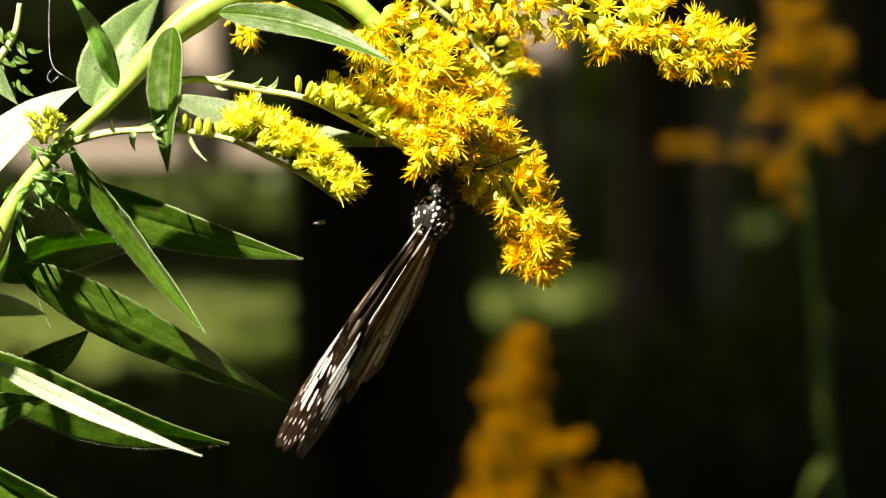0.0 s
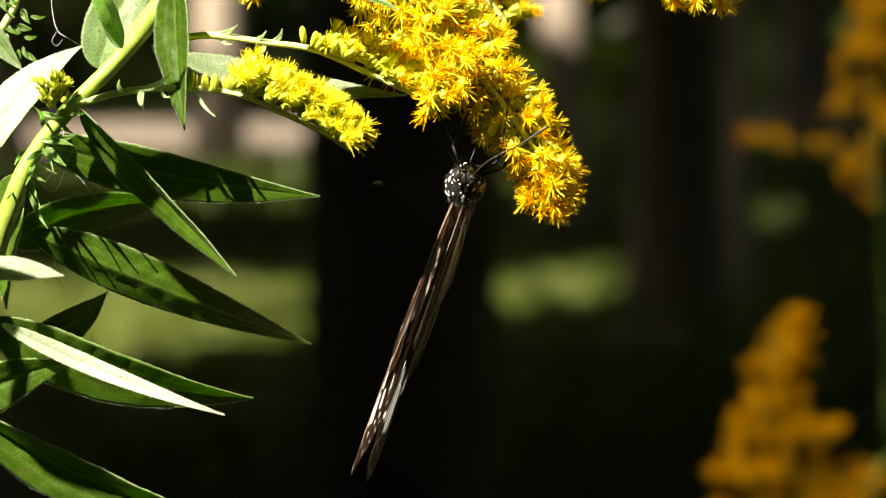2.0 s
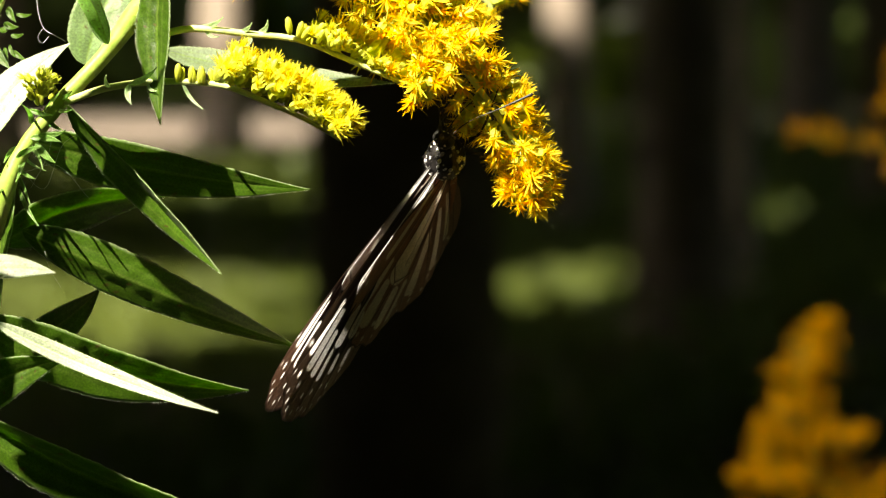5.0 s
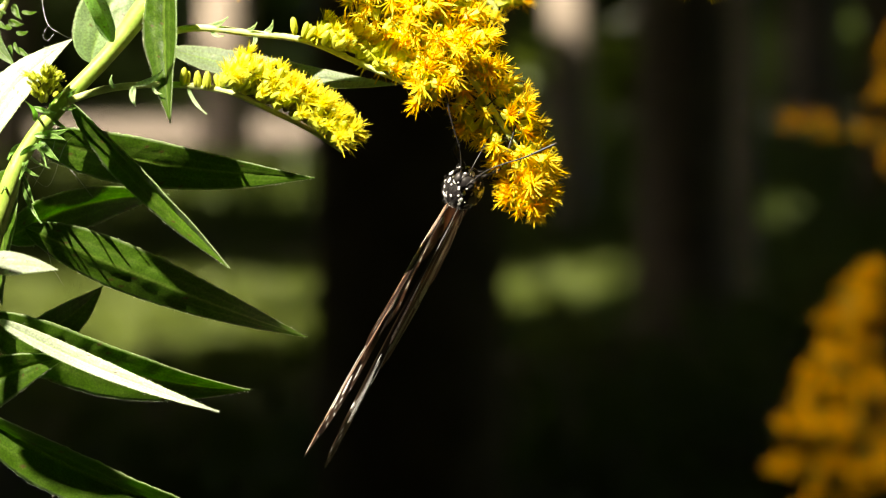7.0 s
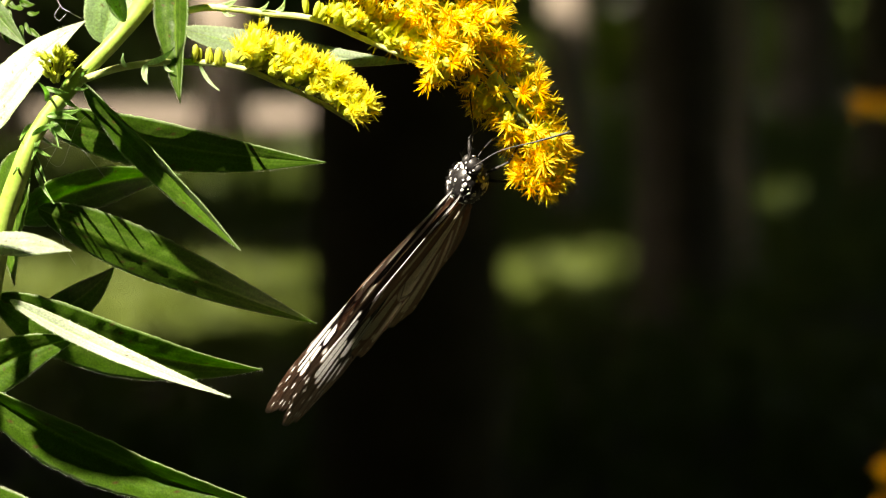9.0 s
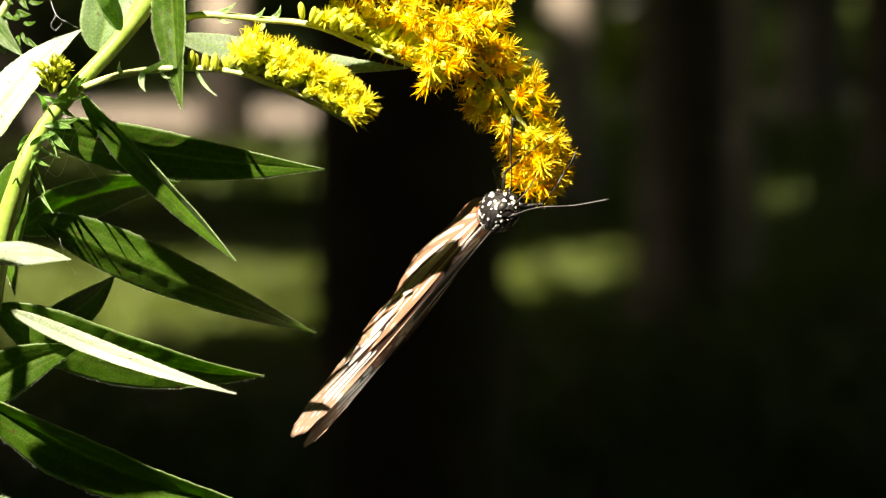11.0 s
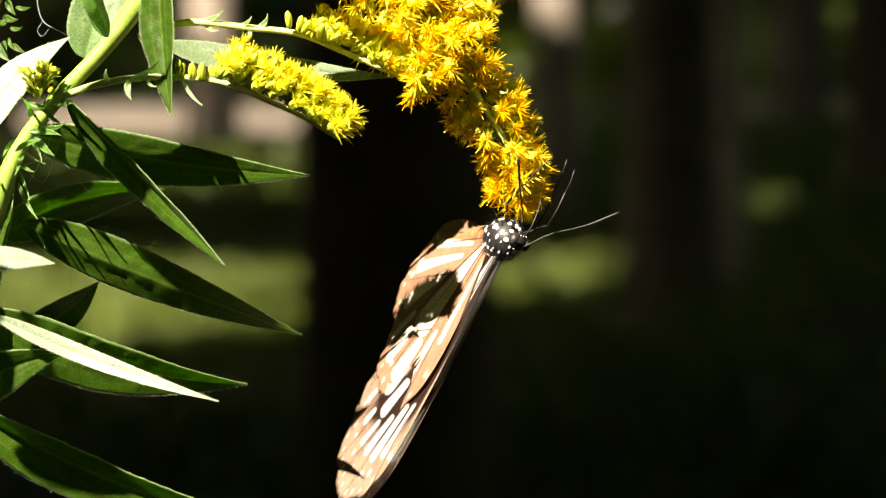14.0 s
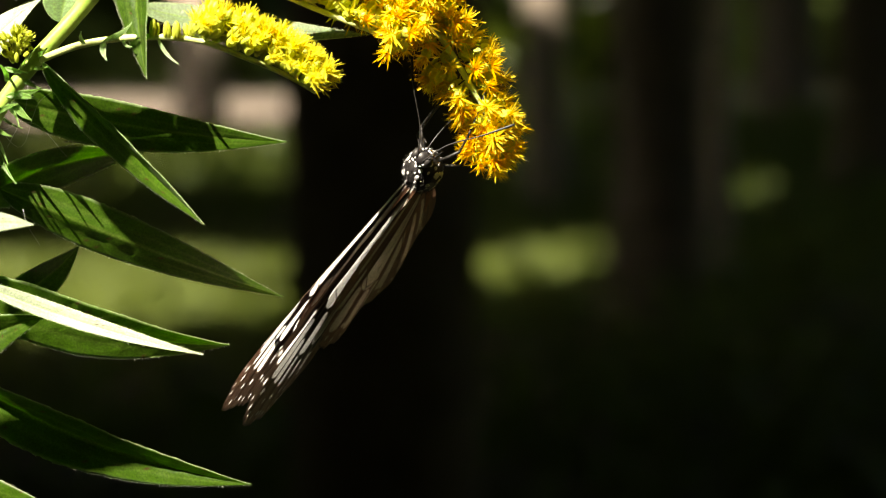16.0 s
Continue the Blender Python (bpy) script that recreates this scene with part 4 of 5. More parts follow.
def tree(x, y, radius, height, seed, mat, crown_from, crown_radius, clumps, label, lean=0.0):
    """A tapering trunk with root flare, limbs, and a crown of many small leaves in clumps with gaps."""
    rng = random.Random(seed)
    t = tagged(new("tree"), label, "tree", "trees of the wood")
    t.matrix_basis = pose(x, y, 0)
    pts = [Vector((lean * s * s * height + 0.06 * math.sin(seed + 3 * s), 0.05 * math.cos(seed + 2 * s), -0.15 + (height + 0.15) * s)) for s in (0, 0.06, 0.2, 0.4, 0.6, 0.8, 1.0)]
    line = spline(pts, 6)
    bm = tube(bmesh.new(), line, [radius * 1.45, radius * 1.02, radius, radius * 0.95, radius * 0.85, radius * 0.6, radius * 0.2], 18, 0.10)
    part("trunk", bm, mat, t)
    bm = bmesh.new()
    for k in range(7):
        s = rng.uniform(0.45, 0.9)
        c = line[int(s * (len(line) - 1))]
        a = k * 2.4
        e = c + Vector((math.cos(a), math.sin(a), 0.5)) * crown_radius * rng.uniform(0.5, 0.8)
        limb = spline([c, c.lerp(e, 0.5) + Vector((0, 0, 0.25)), e], 4)
        if not any(in_shaft(p + Vector((x, y, 0))) for p in limb):
            tube(bm, limb, [radius * 0.3, radius * 0.08], 6)
    part("limbs", bm, mat, t)
    verts, faces = [], []
    for k in range(clumps):
        a, r = rng.uniform(0, 6.3), crown_radius * rng.random() ** 0.5
        c = Vector((r * math.cos(a) + lean * height, r * math.sin(a), crown_from + (height * 1.1 - crown_from) * rng.random()))
        for j in range(21):
            p = c + Vector((rng.gauss(0, 0.42), rng.gauss(0, 0.42), rng.gauss(0, 0.3)))
            if in_shaft(p + Vector((x, y, 0))):
                continue
            n = Vector((rng.uniform(-1, 1), rng.uniform(-1, 1), rng.uniform(0.2, 1))).normalized()
            u = n.cross(Vector((rng.uniform(-1, 1), rng.uniform(-1, 1), 0.1))).normalized()
            w = n.cross(u)
            l, h = rng.uniform(0.2, 0.34), rng.uniform(0.1, 0.16)
            b = len(verts)
            verts += [p - u * l, p + w * h - u * l * 0.1, p + u * l, p - w * h - u * l * 0.1]
            faces.append((b, b + 1, b + 2, b + 3))
    me = bpy.data.meshes.new("crown")
    me.from_pydata(verts, [], faces)
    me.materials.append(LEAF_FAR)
    crown = new("crown", me)
    crown.parent = t
    return t


tree(-0.105, 5.0, 0.131, 9.0, 1, BARK, 4.2, 3.6, 330, "large dark-barked tree trunk in shade")
tree(0.68, 11.0, 0.14, 10.0, 2, BARK, 4.5, 3.8, 330, "dark-barked tree in shade")
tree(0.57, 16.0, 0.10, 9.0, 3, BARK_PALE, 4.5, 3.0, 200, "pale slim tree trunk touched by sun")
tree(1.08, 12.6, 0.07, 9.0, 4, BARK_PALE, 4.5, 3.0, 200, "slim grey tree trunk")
tree(1.55, 9.0, 0.15, 9.5, 5, BARK, 4.2, 3.6, 330, "dark-barked tree in shade")
# the next three stand out of view; their dense crowns cut the skylight
tree(-2.4, 7.6, 0.2, 10.0, 6, BARK, 4.2, 3.8, 520, "dark-barked tree in shade")
tree(-4.8, 5.6, 0.18, 9.5, 7, BARK, 4.0, 3.6, 520, "dark-barked tree in shade")
tree(-5.2, 10.6, 0.2, 10.0, 26, BARK, 4.2, 3.8, 420, "dark-barked tree in shade")
tree(3.8, 6.5, 0.18, 9.5, 8, BARK, 4.0, 3.6, 330, "dark-barked tree in shade")
tree(-2.9, 17.2, 0.2, 11.0, 9, BARK, 4.5, 4.2, 360, "dark-barked tree in shade")
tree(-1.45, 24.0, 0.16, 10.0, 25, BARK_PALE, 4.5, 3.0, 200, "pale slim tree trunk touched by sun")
tree(2.2, 17.0, 0.2, 11.0, 10, BARK, 4.5, 4.2, 360, "dark-barked tree in shade")
tree(-6.0, 15.0, 0.2, 11.0, 11, BARK, 4.5, 4.2, 360, "dark-barked tree in shade")
tree(5.5, 13.0, 0.2, 11.0, 12, BARK, 4.5, 4.2, 360, "dark-barked tree in shade")
tree(-3.0, 24.0, 0.2, 12.0, 13, BARK, 4.5, 4.8, 400, "dark-barked tree in shade")
tree(2.5, 25.0, 0.2, 12.0, 14, BARK, 4.5, 4.8, 400, "dark-barked tree in shade")
tree(-7.0, 29.0, 0.2, 12.0, 15, BARK, 4.5, 4.8, 400, "dark-barked tree in shade")
tree(7.0, 22.0, 0.2, 12.0, 16, BARK, 4.5, 4.8, 400, "dark-barked tree in shade")
# trees added out of view around the camera, to block skylight
tree(3.2, -2.5, 0.16, 9.0, 17, BARK, 3.2, 3.6, 420, "dark-barked tree in shade")
tree(-3.6, -0.6, 0.16, 9.0, 18, BARK, 3.2, 3.6, 420, "dark-barked tree in shade")
tree(-0.5, -5.0, 0.16, 9.0, 19, BARK, 3.0, 3.8, 420, "dark-barked tree in shade")
tree(4.5, 2.0, 0.16, 9.0, 20, BARK, 3.0, 3.8, 420, "dark-barked tree in shade")
tree(-6.0, 2.5, 0.16, 9.0, 21, BARK, 3.0, 3.8, 420, "dark-barked tree in shade")
tree(-5.5, -5.5, 0.16, 9.0, 22, BARK, 3.0, 3.8, 420, "dark-barked tree in shade")
tree(4.5, -7.0, 0.16, 9.0, 23, BARK, 3.0, 3.8, 420, "dark-barked tree in shade")
tree(1.8, 3.6, 0.14, 9.0, 24, BARK, 4.4, 3.8, 380, "dark-barked tree in shade")

# the far side of the wood closes the view
rng = random.Random(5)
verts, faces = [], []
for k in range(60000):
    a = rng.uniform(0, 2 * math.pi)
    # the nearer part, unseen behind and beside the camera, is added to block skylight
    r = rng.uniform(35, 46) if math.sin(a) > 0.3 else rng.uniform(20, 30)
    p = Vector((r * math.cos(a), r * math.sin(a), rng.uniform(-0.2, 14)))
    if in_shaft(p - SUN * 1.2):
        continue
    n = Vector((rng.uniform(-1, 1), rng.uniform(-1, 1), rng.uniform(-0.3, 1))).normalized()
    u = n.cross(Vector((0.2, 0.3, 1))).normalized()
    w = n.cross(u)
    l, h = rng.uniform(0.5, 1.0), rng.uniform(0.3, 0.6)
    b = len(verts)
    verts += [p - u * l, p + w * h, p + u * l, p - w * h]
    faces.append((b, b + 1, b + 2, b + 3))
me = bpy.data.meshes.new("far_woods")
me.from_pydata(verts, [], faces)
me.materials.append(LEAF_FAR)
tagged(new("far_woods", me), "dense dark foliage at the far side of the wood, with an unseen ring behind", "woods", kind="stuff")



# ---- what moves ----
def motions():
    walk(goldenrod, [
        (0, pose(-0.06714, 0.67994, 1.07544) @ LEAN @ pose(0, 0, 0, 0, 0, -3.909)),
        (0.5, pose(-0.06701, 0.68009, 1.0775) @ LEAN @ pose(0, 0, 0, 0, 0, -2.463)),
        (1, pose(-0.06875, 0.68018, 1.07879) @ LEAN @ pose(0, 0, 0, 0, 0, -0.479)),
        (1.5, pose(-0.06766, 0.68011, 1.07778) @ LEAN @ pose(0, 0, 0, 0, 0, 0.082)),
        (2, pose(-0.06879, 0.68025, 1.0798) @ LEAN @ pose(0, 0, 0, 0, 0, -0.866)),
        (2.5, pose(-0.06925, 0.68021, 1.07924) @ LEAN @ pose(0, 0, 0, 0, 0, -0.906)),
        (3, pose(-0.07037, 0.68023, 1.07948) @ LEAN @ pose(0, 0, 0, 0, 0, -1.507)),
        (3.5, pose(-0.07326, 0.68022, 1.07939) @ LEAN @ pose(0, 0, 0, 0, 0, -0.897)),
        (6, pose(-0.07137, 0.68027, 1.08015) @ LEAN @ pose(0, 0, 0, 0, 0, 0.771)),
        (6.5, pose(-0.0727, 0.68034, 1.08117) @ LEAN @ pose(0, 0, 0, 0, 0, 0.425)),
        (7, pose(-0.07157, 0.68028, 1.08019) @ LEAN @ pose(0, 0, 0, 0, 0, 0)),
        (7.5, pose(-0.07188, 0.6804, 1.08199) @ LEAN @ pose(0, 0, 0, 0, 0, 0.634)),
        (8, pose(-0.07042, 0.68032, 1.08086) @ LEAN @ pose(0, 0, 0, 0, 0, -0.012)),
        (8.5, pose(-0.06883, 0.68034, 1.0811) @ LEAN @ pose(0, 0, 0, 0, 0, 0.023)),
        (11, pose(-0.07016, 0.68023, 1.07952) @ LEAN @ pose(0, 0, 0, 0, 0, 1.108)),
        (11.5, pose(-0.06932, 0.68018, 1.07888) @ LEAN @ pose(0, 0, 0, 0, 0, 0.005)),
        (12, pose(-0.06952, 0.68031, 1.08075) @ LEAN @ pose(0, 0, 0, 0, 0, 0.874)),
        (12.5, pose(-0.07121, 0.68033, 1.08103) @ LEAN @ pose(0, 0, 0, 0, 0, 1.472)),
        (13, pose(-0.07311, 0.68045, 1.08268) @ LEAN @ pose(0, 0, 0, 0, 0, 1.794)),
        (13.5, pose(-0.07218, 0.68038, 1.08169) @ LEAN @ pose(0, 0, 0, 0, 0, 1.743)),
        (14, pose(-0.07013, 0.68018, 1.07881) @ LEAN @ pose(0, 0, 0, 0, 0, 0.421)),
        (14.5, pose(-0.07189, 0.68029, 1.08037) @ LEAN @ pose(0, 0, 0, 0, 0, 1.373)),
        (15, pose(-0.07312, 0.68046, 1.08283) @ LEAN @ pose(0, 0, 0, 0, 0, 1.43)),
        (15.5, pose(-0.0735, 0.68063, 1.08526) @ LEAN @ pose(0, 0, 0, 0, 0, 2.378)),
        (16, pose(-0.07216, 0.68051, 1.08349) @ LEAN @ pose(0, 0, 0, 0, 0, 1.653)),
    ])
    rest = leaf_c.matrix_basis.copy()
    walk(leaf_c, [(t, rest @ pose(0, 0, 0, 0, 0, a)) for t, a in ((0, -3.93), (0.5, -3.14), (1, -1.34), (1.5, -0.5), (2, 0.25), (2.5, -0.93), (3, -2.45), (3.5, -4.21), (6, 0.26), (6.5, 0.7), (7, -0.0), (7.5, 0.65), (8, -0.29), (8.5, -0.63), (11, -2.21), (11.5, -0.29), (12, -1.46), (12.5, -1.16), (13, -0.75), (13.5, -0.84), (14, -0.7), (14.5, -0.79), (15, -0.5), (15.5, -0.91), (16, -0.65))])
    rest = leaf_a.matrix_basis.copy()
    walk(leaf_a, [(t, rest @ pose(0, 0, 0, 0, 0, a)) for t, a in ((0, -1.59), (0.5, -0.97), (1, -0.97), (1.5, -0.15), (2, 0.44), (2.5, -1.4), (3, -2.14), (3.5, -3.28), (6, -0.62), (6.5, 0.22), (7, -0.0), (7.5, -0.3), (8, -0.67), (8.5, -1.09), (11, -2.29), (11.5, -0.65), (12, -1.32), (12.5, -1.36), (13, -0.84), (13.5, -1.03), (14, -0.83), (14.5, -0.94), (15, -1.3), (15.5, -1.55), (16, -1.23))])
    rest = leaf_b.matrix_basis.copy()
    walk(leaf_b, [(t, rest @ pose(0, 0, 0, 0, 0, a)) for t, a in ((0, 2.34), (0.5, 2.46), (1, -2.79), (1.5, -1.42), (2, 1.2), (2.5, 0.02), (3, 0.07), (3.5, -0.3), (6, 0.51), (6.5, 2.51), (7, -0.0), (7.5, 1.33), (8, 0.12), (8.5, -1.76), (11, 1.03), (11.5, 0.19), (12, -0.2), (12.5, 0.28), (13, 1.47), (13.5, 1.35), (14, 1.22), (14.5, 1.03), (15, 1.85), (15.5, 1.5), (16, 2.86))])
    rest = leaf_d.matrix_basis.copy()
    walk(leaf_d, [(t, rest @ pose(0, 0, 0, 0, 0, a)) for t, a in ((0, -4.29), (0.5, -2.53), (1, -2.21), (1.5, -2.03), (2, -1.75), (2.5, -3.47), (3, -2.47), (3.5, -4.21), (6, -0.8), (6.5, -0.38), (7, -0.0), (7.5, -1.29), (8, -1.39), (8.5, -1.02), (11, -1.26), (11.5, -0.27), (12, -1.32), (12.5, -1.55), (13, -1.53), (13.5, -2.02), (14, -0.69), (14.5, -1.54), (15, -2.03), (15.5, -2.59), (16, -2.26))])
    rest = leaf_e.matrix_basis.copy()
    walk(leaf_e, [(t, rest @ pose(0, 0, 0, 0, 0, a)) for t, a in ((0, -0.32), (0.5, -0.07), (1, 0.43), (1.5, 3.75), (2, 2.52), (2.5, -1.28), (3, -3.54), (3.5, -6.99), (6, 2.32), (6.5, 3.43), (7, -0.0), (7.5, 0.79), (8, -0.99), (11, 0.79), (11.5, 3.63), (12, 1.73), (12.5, 1.66), (13, 2.73), (13.5, 3.19), (14, 2.21), (14.5, 4.94), (15, 2.31), (15.5, 1.67), (16, 1.7))])
    rest = leaf_f.matrix_basis.copy()
    walk(leaf_f, [(t, rest @ pose(0, 0, 0, 0, 0, a)) for t, a in ((0, -2.21), (0.5, -1.73), (1, -1.02), (1.5, -1.38), (2, -0.47), (2.5, -0.76), (3, -1.11), (3.5, -1.33), (6, -0.34), (6.5, 0.04), (7, -0.0), (7.5, 0.1), (8, -0.34), (8.5, -0.75), (11, -0.58), (11.5, -1.44), (12, -1.26), (12.5, -0.57), (13, -0.41), (13.5, -0.69), (14, -1.32), (14.5, -0.09), (15, -0.11), (15.5, -0.44), (16, 0.09))])
    rest = leaf_g.matrix_basis.copy()
    walk(leaf_g, [(t, rest @ pose(0, 0, 0, 0, 0, a)) for t, a in ((0, -0.48), (0.5, 0.26), (1, -1.72), (1.5, -1.46), (2, -0.22), (2.5, -1.91), (3, -0.38), (3.5, -0.83), (6, 1.1), (6.5, 2.11), (7, -0.0), (7.5, 0.96), (8, 0.28), (8.5, -0.68), (11, -0.19), (11.5, 1.01), (12, 0.43), (12.5, 0.56), (13, 1.27), (13.5, 1.4), (14, 1.33), (14.5, 1.49), (15, 1.12), (15.5, 3.56), (16, 2.21))])
    rest = leaf_h.matrix_basis.copy()
    walk(leaf_h, [(t, rest @ pose(0, 0, 0, 0, 0, a)) for t, a in ((0, 0.86), (0.5, -0.13), (1, 0.45), (1.5, 0.15), (2, -0.06), (2.5, 0.58), (3, 0.73), (3.5, 0.68), (6, -0.12), (6.5, 0.01), (7, -0.0), (7.5, 0.21), (8, 0.54), (8.5, 0.46), (11, -0.15), (11.5, 0.15), (12, 0.38), (12.5, -0.02), (13, -0.14), (13.5, -0.04), (14, 0.19), (14.5, -0.13), (15, -0.1), (15.5, -0.3), (16, 0.12))])
    rest = spray_low.matrix_basis.copy()
    walk(spray_low, [(t, rest @ pose(0, 0, 0, 0, 0, a)) for t, a in ((0, 2.5), (0.5, 2.59), (1, 1.87), (1.5, 2.06), (2, 2.06), (2.5, 2.8), (3, 2.69), (3.5, 3.76), (6, 0.86), (6.5, 0.41), (7, -0.0), (7.5, 0.94), (8, 0.86), (8.5, 0.98), (11, 1.92), (11.5, 0.81), (12, 1.69), (12.5, 1.89), (13, 2.05), (13.5, 2.44), (14, 1.21), (14.5, 1.91), (15, 2.49), (15.5, 2.95), (16, 2.0))])
    rest = spray_tip.matrix_basis.copy()
    walk(spray_tip, [(t, rest @ pose(0, 0, 0, 0, 0, a)) for t, a in ((0, 4.82), (0.5, 2.12), (1, 3.81), (1.5, 2.7), (2, 4.66), (2.5, 7.71), (3, 2.59), (3.5, 1.13), (6, 1.49), (6.5, 3.12), (7, -0.0), (7.5, 0.99), (8, 3.56), (8.5, 0.29), (11, -0.19), (11.5, 0.62), (12, 0.08), (12.5, -1.23), (13, 0.35), (13.5, -2.23), (14, -1.96), (14.5, -1.46), (15, -0.13), (15.5, -1.66), (16, -3.43))])
    walk(butterfly, [
        (0, pose(0.00277, 0.68693, 1.06132, 131.56, 25.31, -12.40)),
        (0.5, pose(0.00383, 0.68693, 1.06126, 143.15, 23.31, -11.34)),
        (1, pose(0.00266, 0.68720, 1.06516, 164.26, 22.97, -9.94)),
        (1.5, pose(0.00348, 0.68716, 1.06437, 168.37, 20.96, -7.77)),
        (2, pose(0.00556, 0.68720, 1.06482, 169.00, 19.51, -6.39)),
        (2.5, pose(0.00175, 0.68768, 1.07120, 137.44, 25.65, -30.19)),
        (3, pose(0.00065, 0.68745, 1.06767, 145.65, 28.37, -19.05)),
        (3.5, pose(-0.00514, 0.68750, 1.06816, 151.32, 40.08, -17.35)),
        (5.8, pose(0.00330, 0.68752, 1.06918, 145.45, 20.38, -23.62)),
        (6, pose(0.00335, 0.68748, 1.06860, 166.32, 26.18, -11.66)),
        (6.5, pose(0.00588, 0.68738, 1.06724, 169.02, 25.22, -5.74)),
        (7, pose(0.00395, 0.68713, 1.06360, 168.86, 28.20, -5.41)),
        (7.5, pose(0.00425, 0.68726, 1.06541, 174.16, 26.76, -5.15)),
        (8, pose(0.00669, 0.68707, 1.06261, 167.99, 30.33, -5.75)),
        (8.5, pose(0.00508, 0.68709, 1.06229, 141.58, 32.20, -15.36) @ pose(0, 0, 0, 0, 0, 2)),
        (11, pose(0.01046, 0.68667, 1.05655, -178.56, 40.01, 10.02)),
        (11.5, pose(0.01631, 0.68657, 1.05533, 172.88, 32.87, 15.23)),
        (12, pose(0.01368, 0.68673, 1.05737, 174.57, 36.65, 16.41)),
        (12.5, pose(0.00962, 0.68690, 1.05968, 172.99, 35.01, 4.05)),
        (13, pose(0.00757, 0.68695, 1.06043, 173.89, 37.49, 5.40)),
        (13.5, pose(0.01307, 0.68672, 1.05764, -169.66, 22.57, 23.68)),
        (14, pose(0.01399, 0.68626, 1.05165, -172.78, 26.84, 25.57)),
        (14.5, pose(0.01122, 0.68639, 1.05352, 178.81, 30.27, 26.86)),
        (15, pose(0.00986, 0.68651, 1.05518, 176.76, 20.19, 7.27)),
        (15.5, pose(0.00485, 0.68704, 1.06171, 169.42, 29.27, 0.46)),
        (15.7, pose(0.00463, 0.68698, 1.06093, 169.48, 29.10, 1.12)),
        (16, pose(0.00104, 0.68717, 1.06273, 159.10, 34.40, -12.77) @ pose(0, 0, 0, 0, 0, 4)),
    ])
    opening = ((0, 1.2), (0.5, 0.8), (1, 0.5), (1.5, 0.5), (2, 0.7), (2.5, 1.6), (3, 0.8), (3.5, 0.9), (5.8, 1.0), (6, 0.9), (6.5, 1.5), (7, 1.3), (7.5, 1.2), (8, 0.9), (8.5, 1.1), (11, 0.7), (11.5, 0.5), (12, 0.5), (12.5, 0.6), (13, 0.6), (13.5, 0.4), (14, 0.4), (14.5, 0.4), (15, 0.6), (15.5, 0.8), (15.7, 0.9), (16, 1.5))
    for blade, way in ((fore_right, 1), (fore_left, -1), (hind_right, 0.7), (hind_left, -0.7)):
        place = blade.location.copy()
        # the forewings are drawn a little further forward early on and at the very end
        forward = 1 if blade in (fore_right, fore_left) else 0
        walk(blade, [(t, pose(*place, forward * (-12 if t == 16 else -4 if t < 9 else 0), way * a, 0)) for t, a in opening])
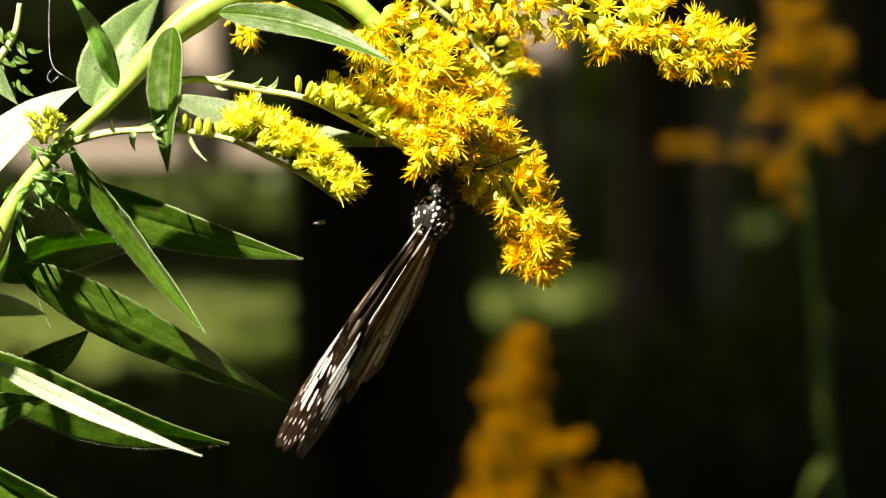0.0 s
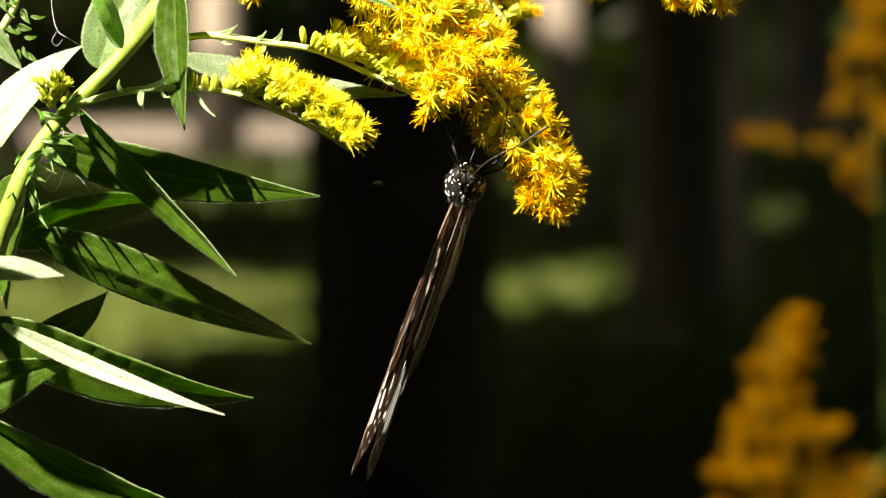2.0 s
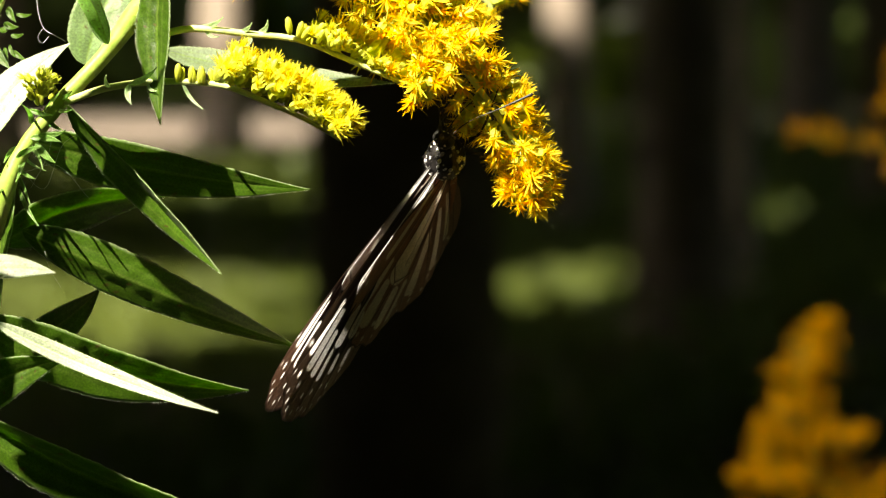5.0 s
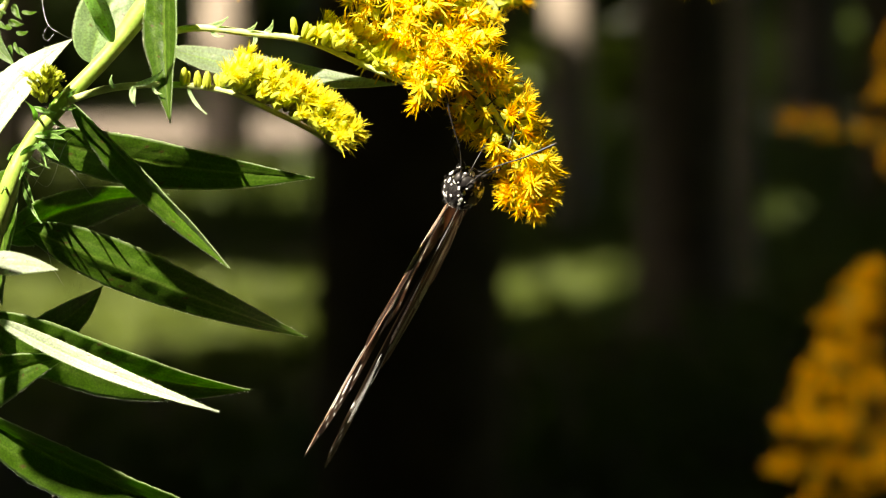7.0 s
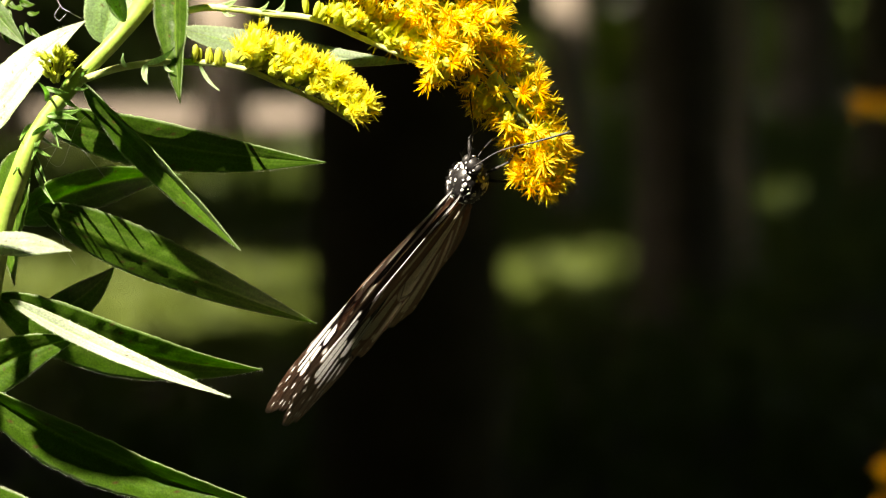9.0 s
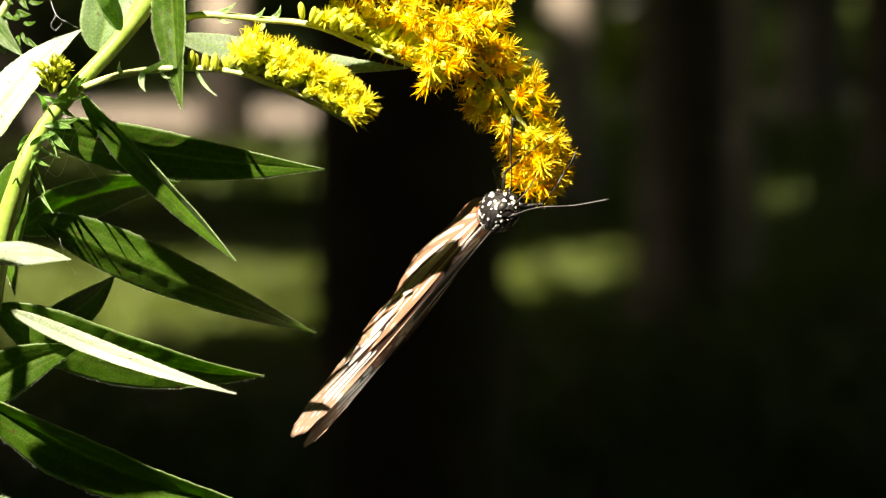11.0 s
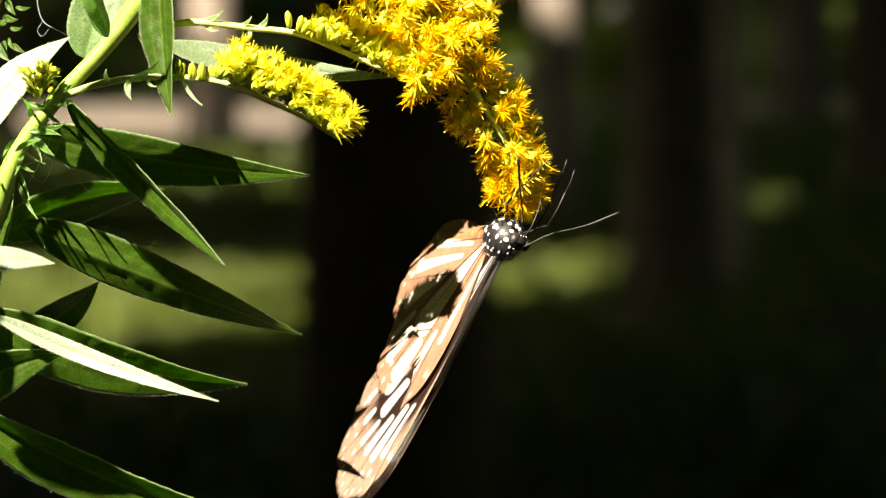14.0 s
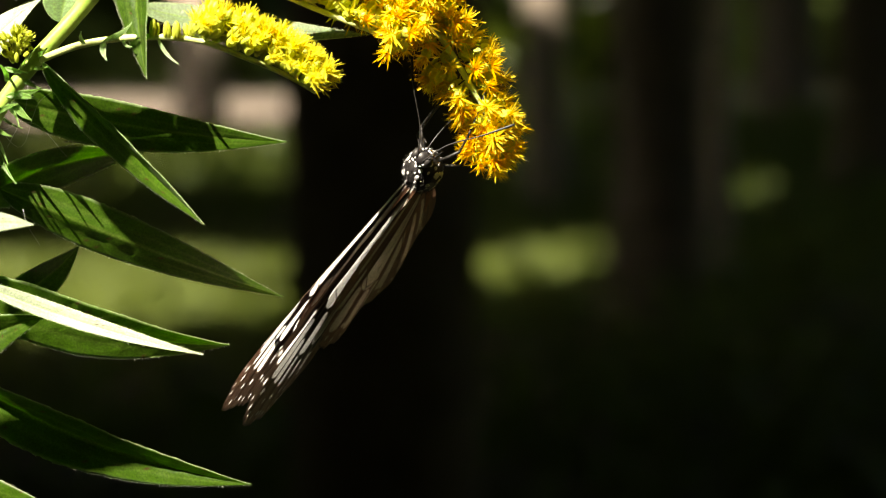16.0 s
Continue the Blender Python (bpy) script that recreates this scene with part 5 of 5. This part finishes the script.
    walk(goldenrod_low, [
        (0.0, pose(0.1782, 1.895, -0.0271, 0, -8.12, 0)),
        (0.5, pose(0.1782, 1.895, -0.0014, 0, -8.19, 0)),
        (1.0, pose(0.1782, 1.895, -0.0038, 0, -5.66, 0)),
        (1.5, pose(0.1782, 1.895, -0.0216, 0, -2.85, 0)),
        (2.0, pose(0.1782, 1.895, -0.0310, 0, -0.08, 0)),
        (2.5, pose(0.1782, 1.895, -0.0282, 0, -2.83, 0)),
        (3.0, pose(0.1782, 1.895, -0.0159, 0, -5.47, 0)),
        (3.5, pose(0.1782, 1.895, -0.0380, 0, -6.30, 0)),
        (6.0, pose(0.1782, 1.895, -0.0303, 0, 4.31, 0)),
        (6.5, pose(0.1782, 1.895, -0.0214, 0, 1.92, 0)),
        (7.0, pose(0.1782, 1.895, -0.0079, 0, 2.03, 0)),
        (7.5, pose(0.1782, 1.895, -0.0062, 0, 2.78, 0)),
        (8.0, pose(0.1782, 1.895, -0.0392, 0, 4.51, 0)),
        (8.5, pose(0.1782, 1.895, -0.0390, 0, 5.23, 0)),
        (11.0, pose(0.1782, 1.895, -0.0394, 0, 7.05, 0)),
        (16.0, pose(0.1782, 1.895, -0.0420, 0, 7.89, 0)),
    ])
    walk(goldenrod_high, [
        (0.0, pose(0.1834, 2.1, 0.0627, 0, 1.29, 0)),
        (0.5, pose(0.1834, 2.1, 0.0530, 0, -2.14, 0)),
        (1.0, pose(0.1834, 2.1, 0.0608, 0, -1.52, 0)),
        (1.5, pose(0.1834, 2.1, 0.0566, 0, 2.16, 0)),
        (2.0, pose(0.1834, 2.1, 0.0601, 0, 3.33, 0)),
        (2.5, pose(0.1834, 2.1, 0.0538, 0, 0.57, 0)),
        (3.0, pose(0.1834, 2.1, 0.0511, 0, -2.03, 0)),
        (3.5, pose(0.1834, 2.1, 0.0466, 0, -2.59, 0)),
        (6.0, pose(0.1834, 2.1, 0.0678, 0, 8.97, 0)),
        (6.5, pose(0.1834, 2.1, 0.0646, 0, 5.31, 0)),
        (7.0, pose(0.1834, 2.1, 0.0667, 0, 4.59, 0)),
        (7.5, pose(0.1834, 2.1, 0.0734, 0, 5.92, 0)),
        (8.0, pose(0.1834, 2.1, 0.0786, 0, 7.43, 0)),
        (8.5, pose(0.1834, 2.1, 0.0687, 0, 6.64, 0)),
        (11.0, pose(0.1834, 2.1, 0.0709, 0, 11.81, 0)),
        (16.0, pose(0.1834, 2.1, 0.0683, 0, 12.76, 0)),
    ])
    walk(fly, [
        (0, pose(-0.01875, 0.67502, 1.06087, 10, -10, 0)),
        (0.5, pose(-0.01641, 0.67487, 1.05950, 10, 0, 4)),
        (1, pose(-0.01620, 0.67518, 1.06436, 10, -10, 8)),
        (1.5, pose(-0.01429, 0.67525, 1.06563, 10, 0, 12)),
        (2, pose(-0.01101, 0.67526, 1.06562, 10, -10, 16)),
        (2.4, pose(-0.00127, 0.74389, 1.12896, 10, -30, 20)),
        (16.0, pose(1.19873, 1.14389, 1.72896, 10, -30, 20)),
    ])


motions()
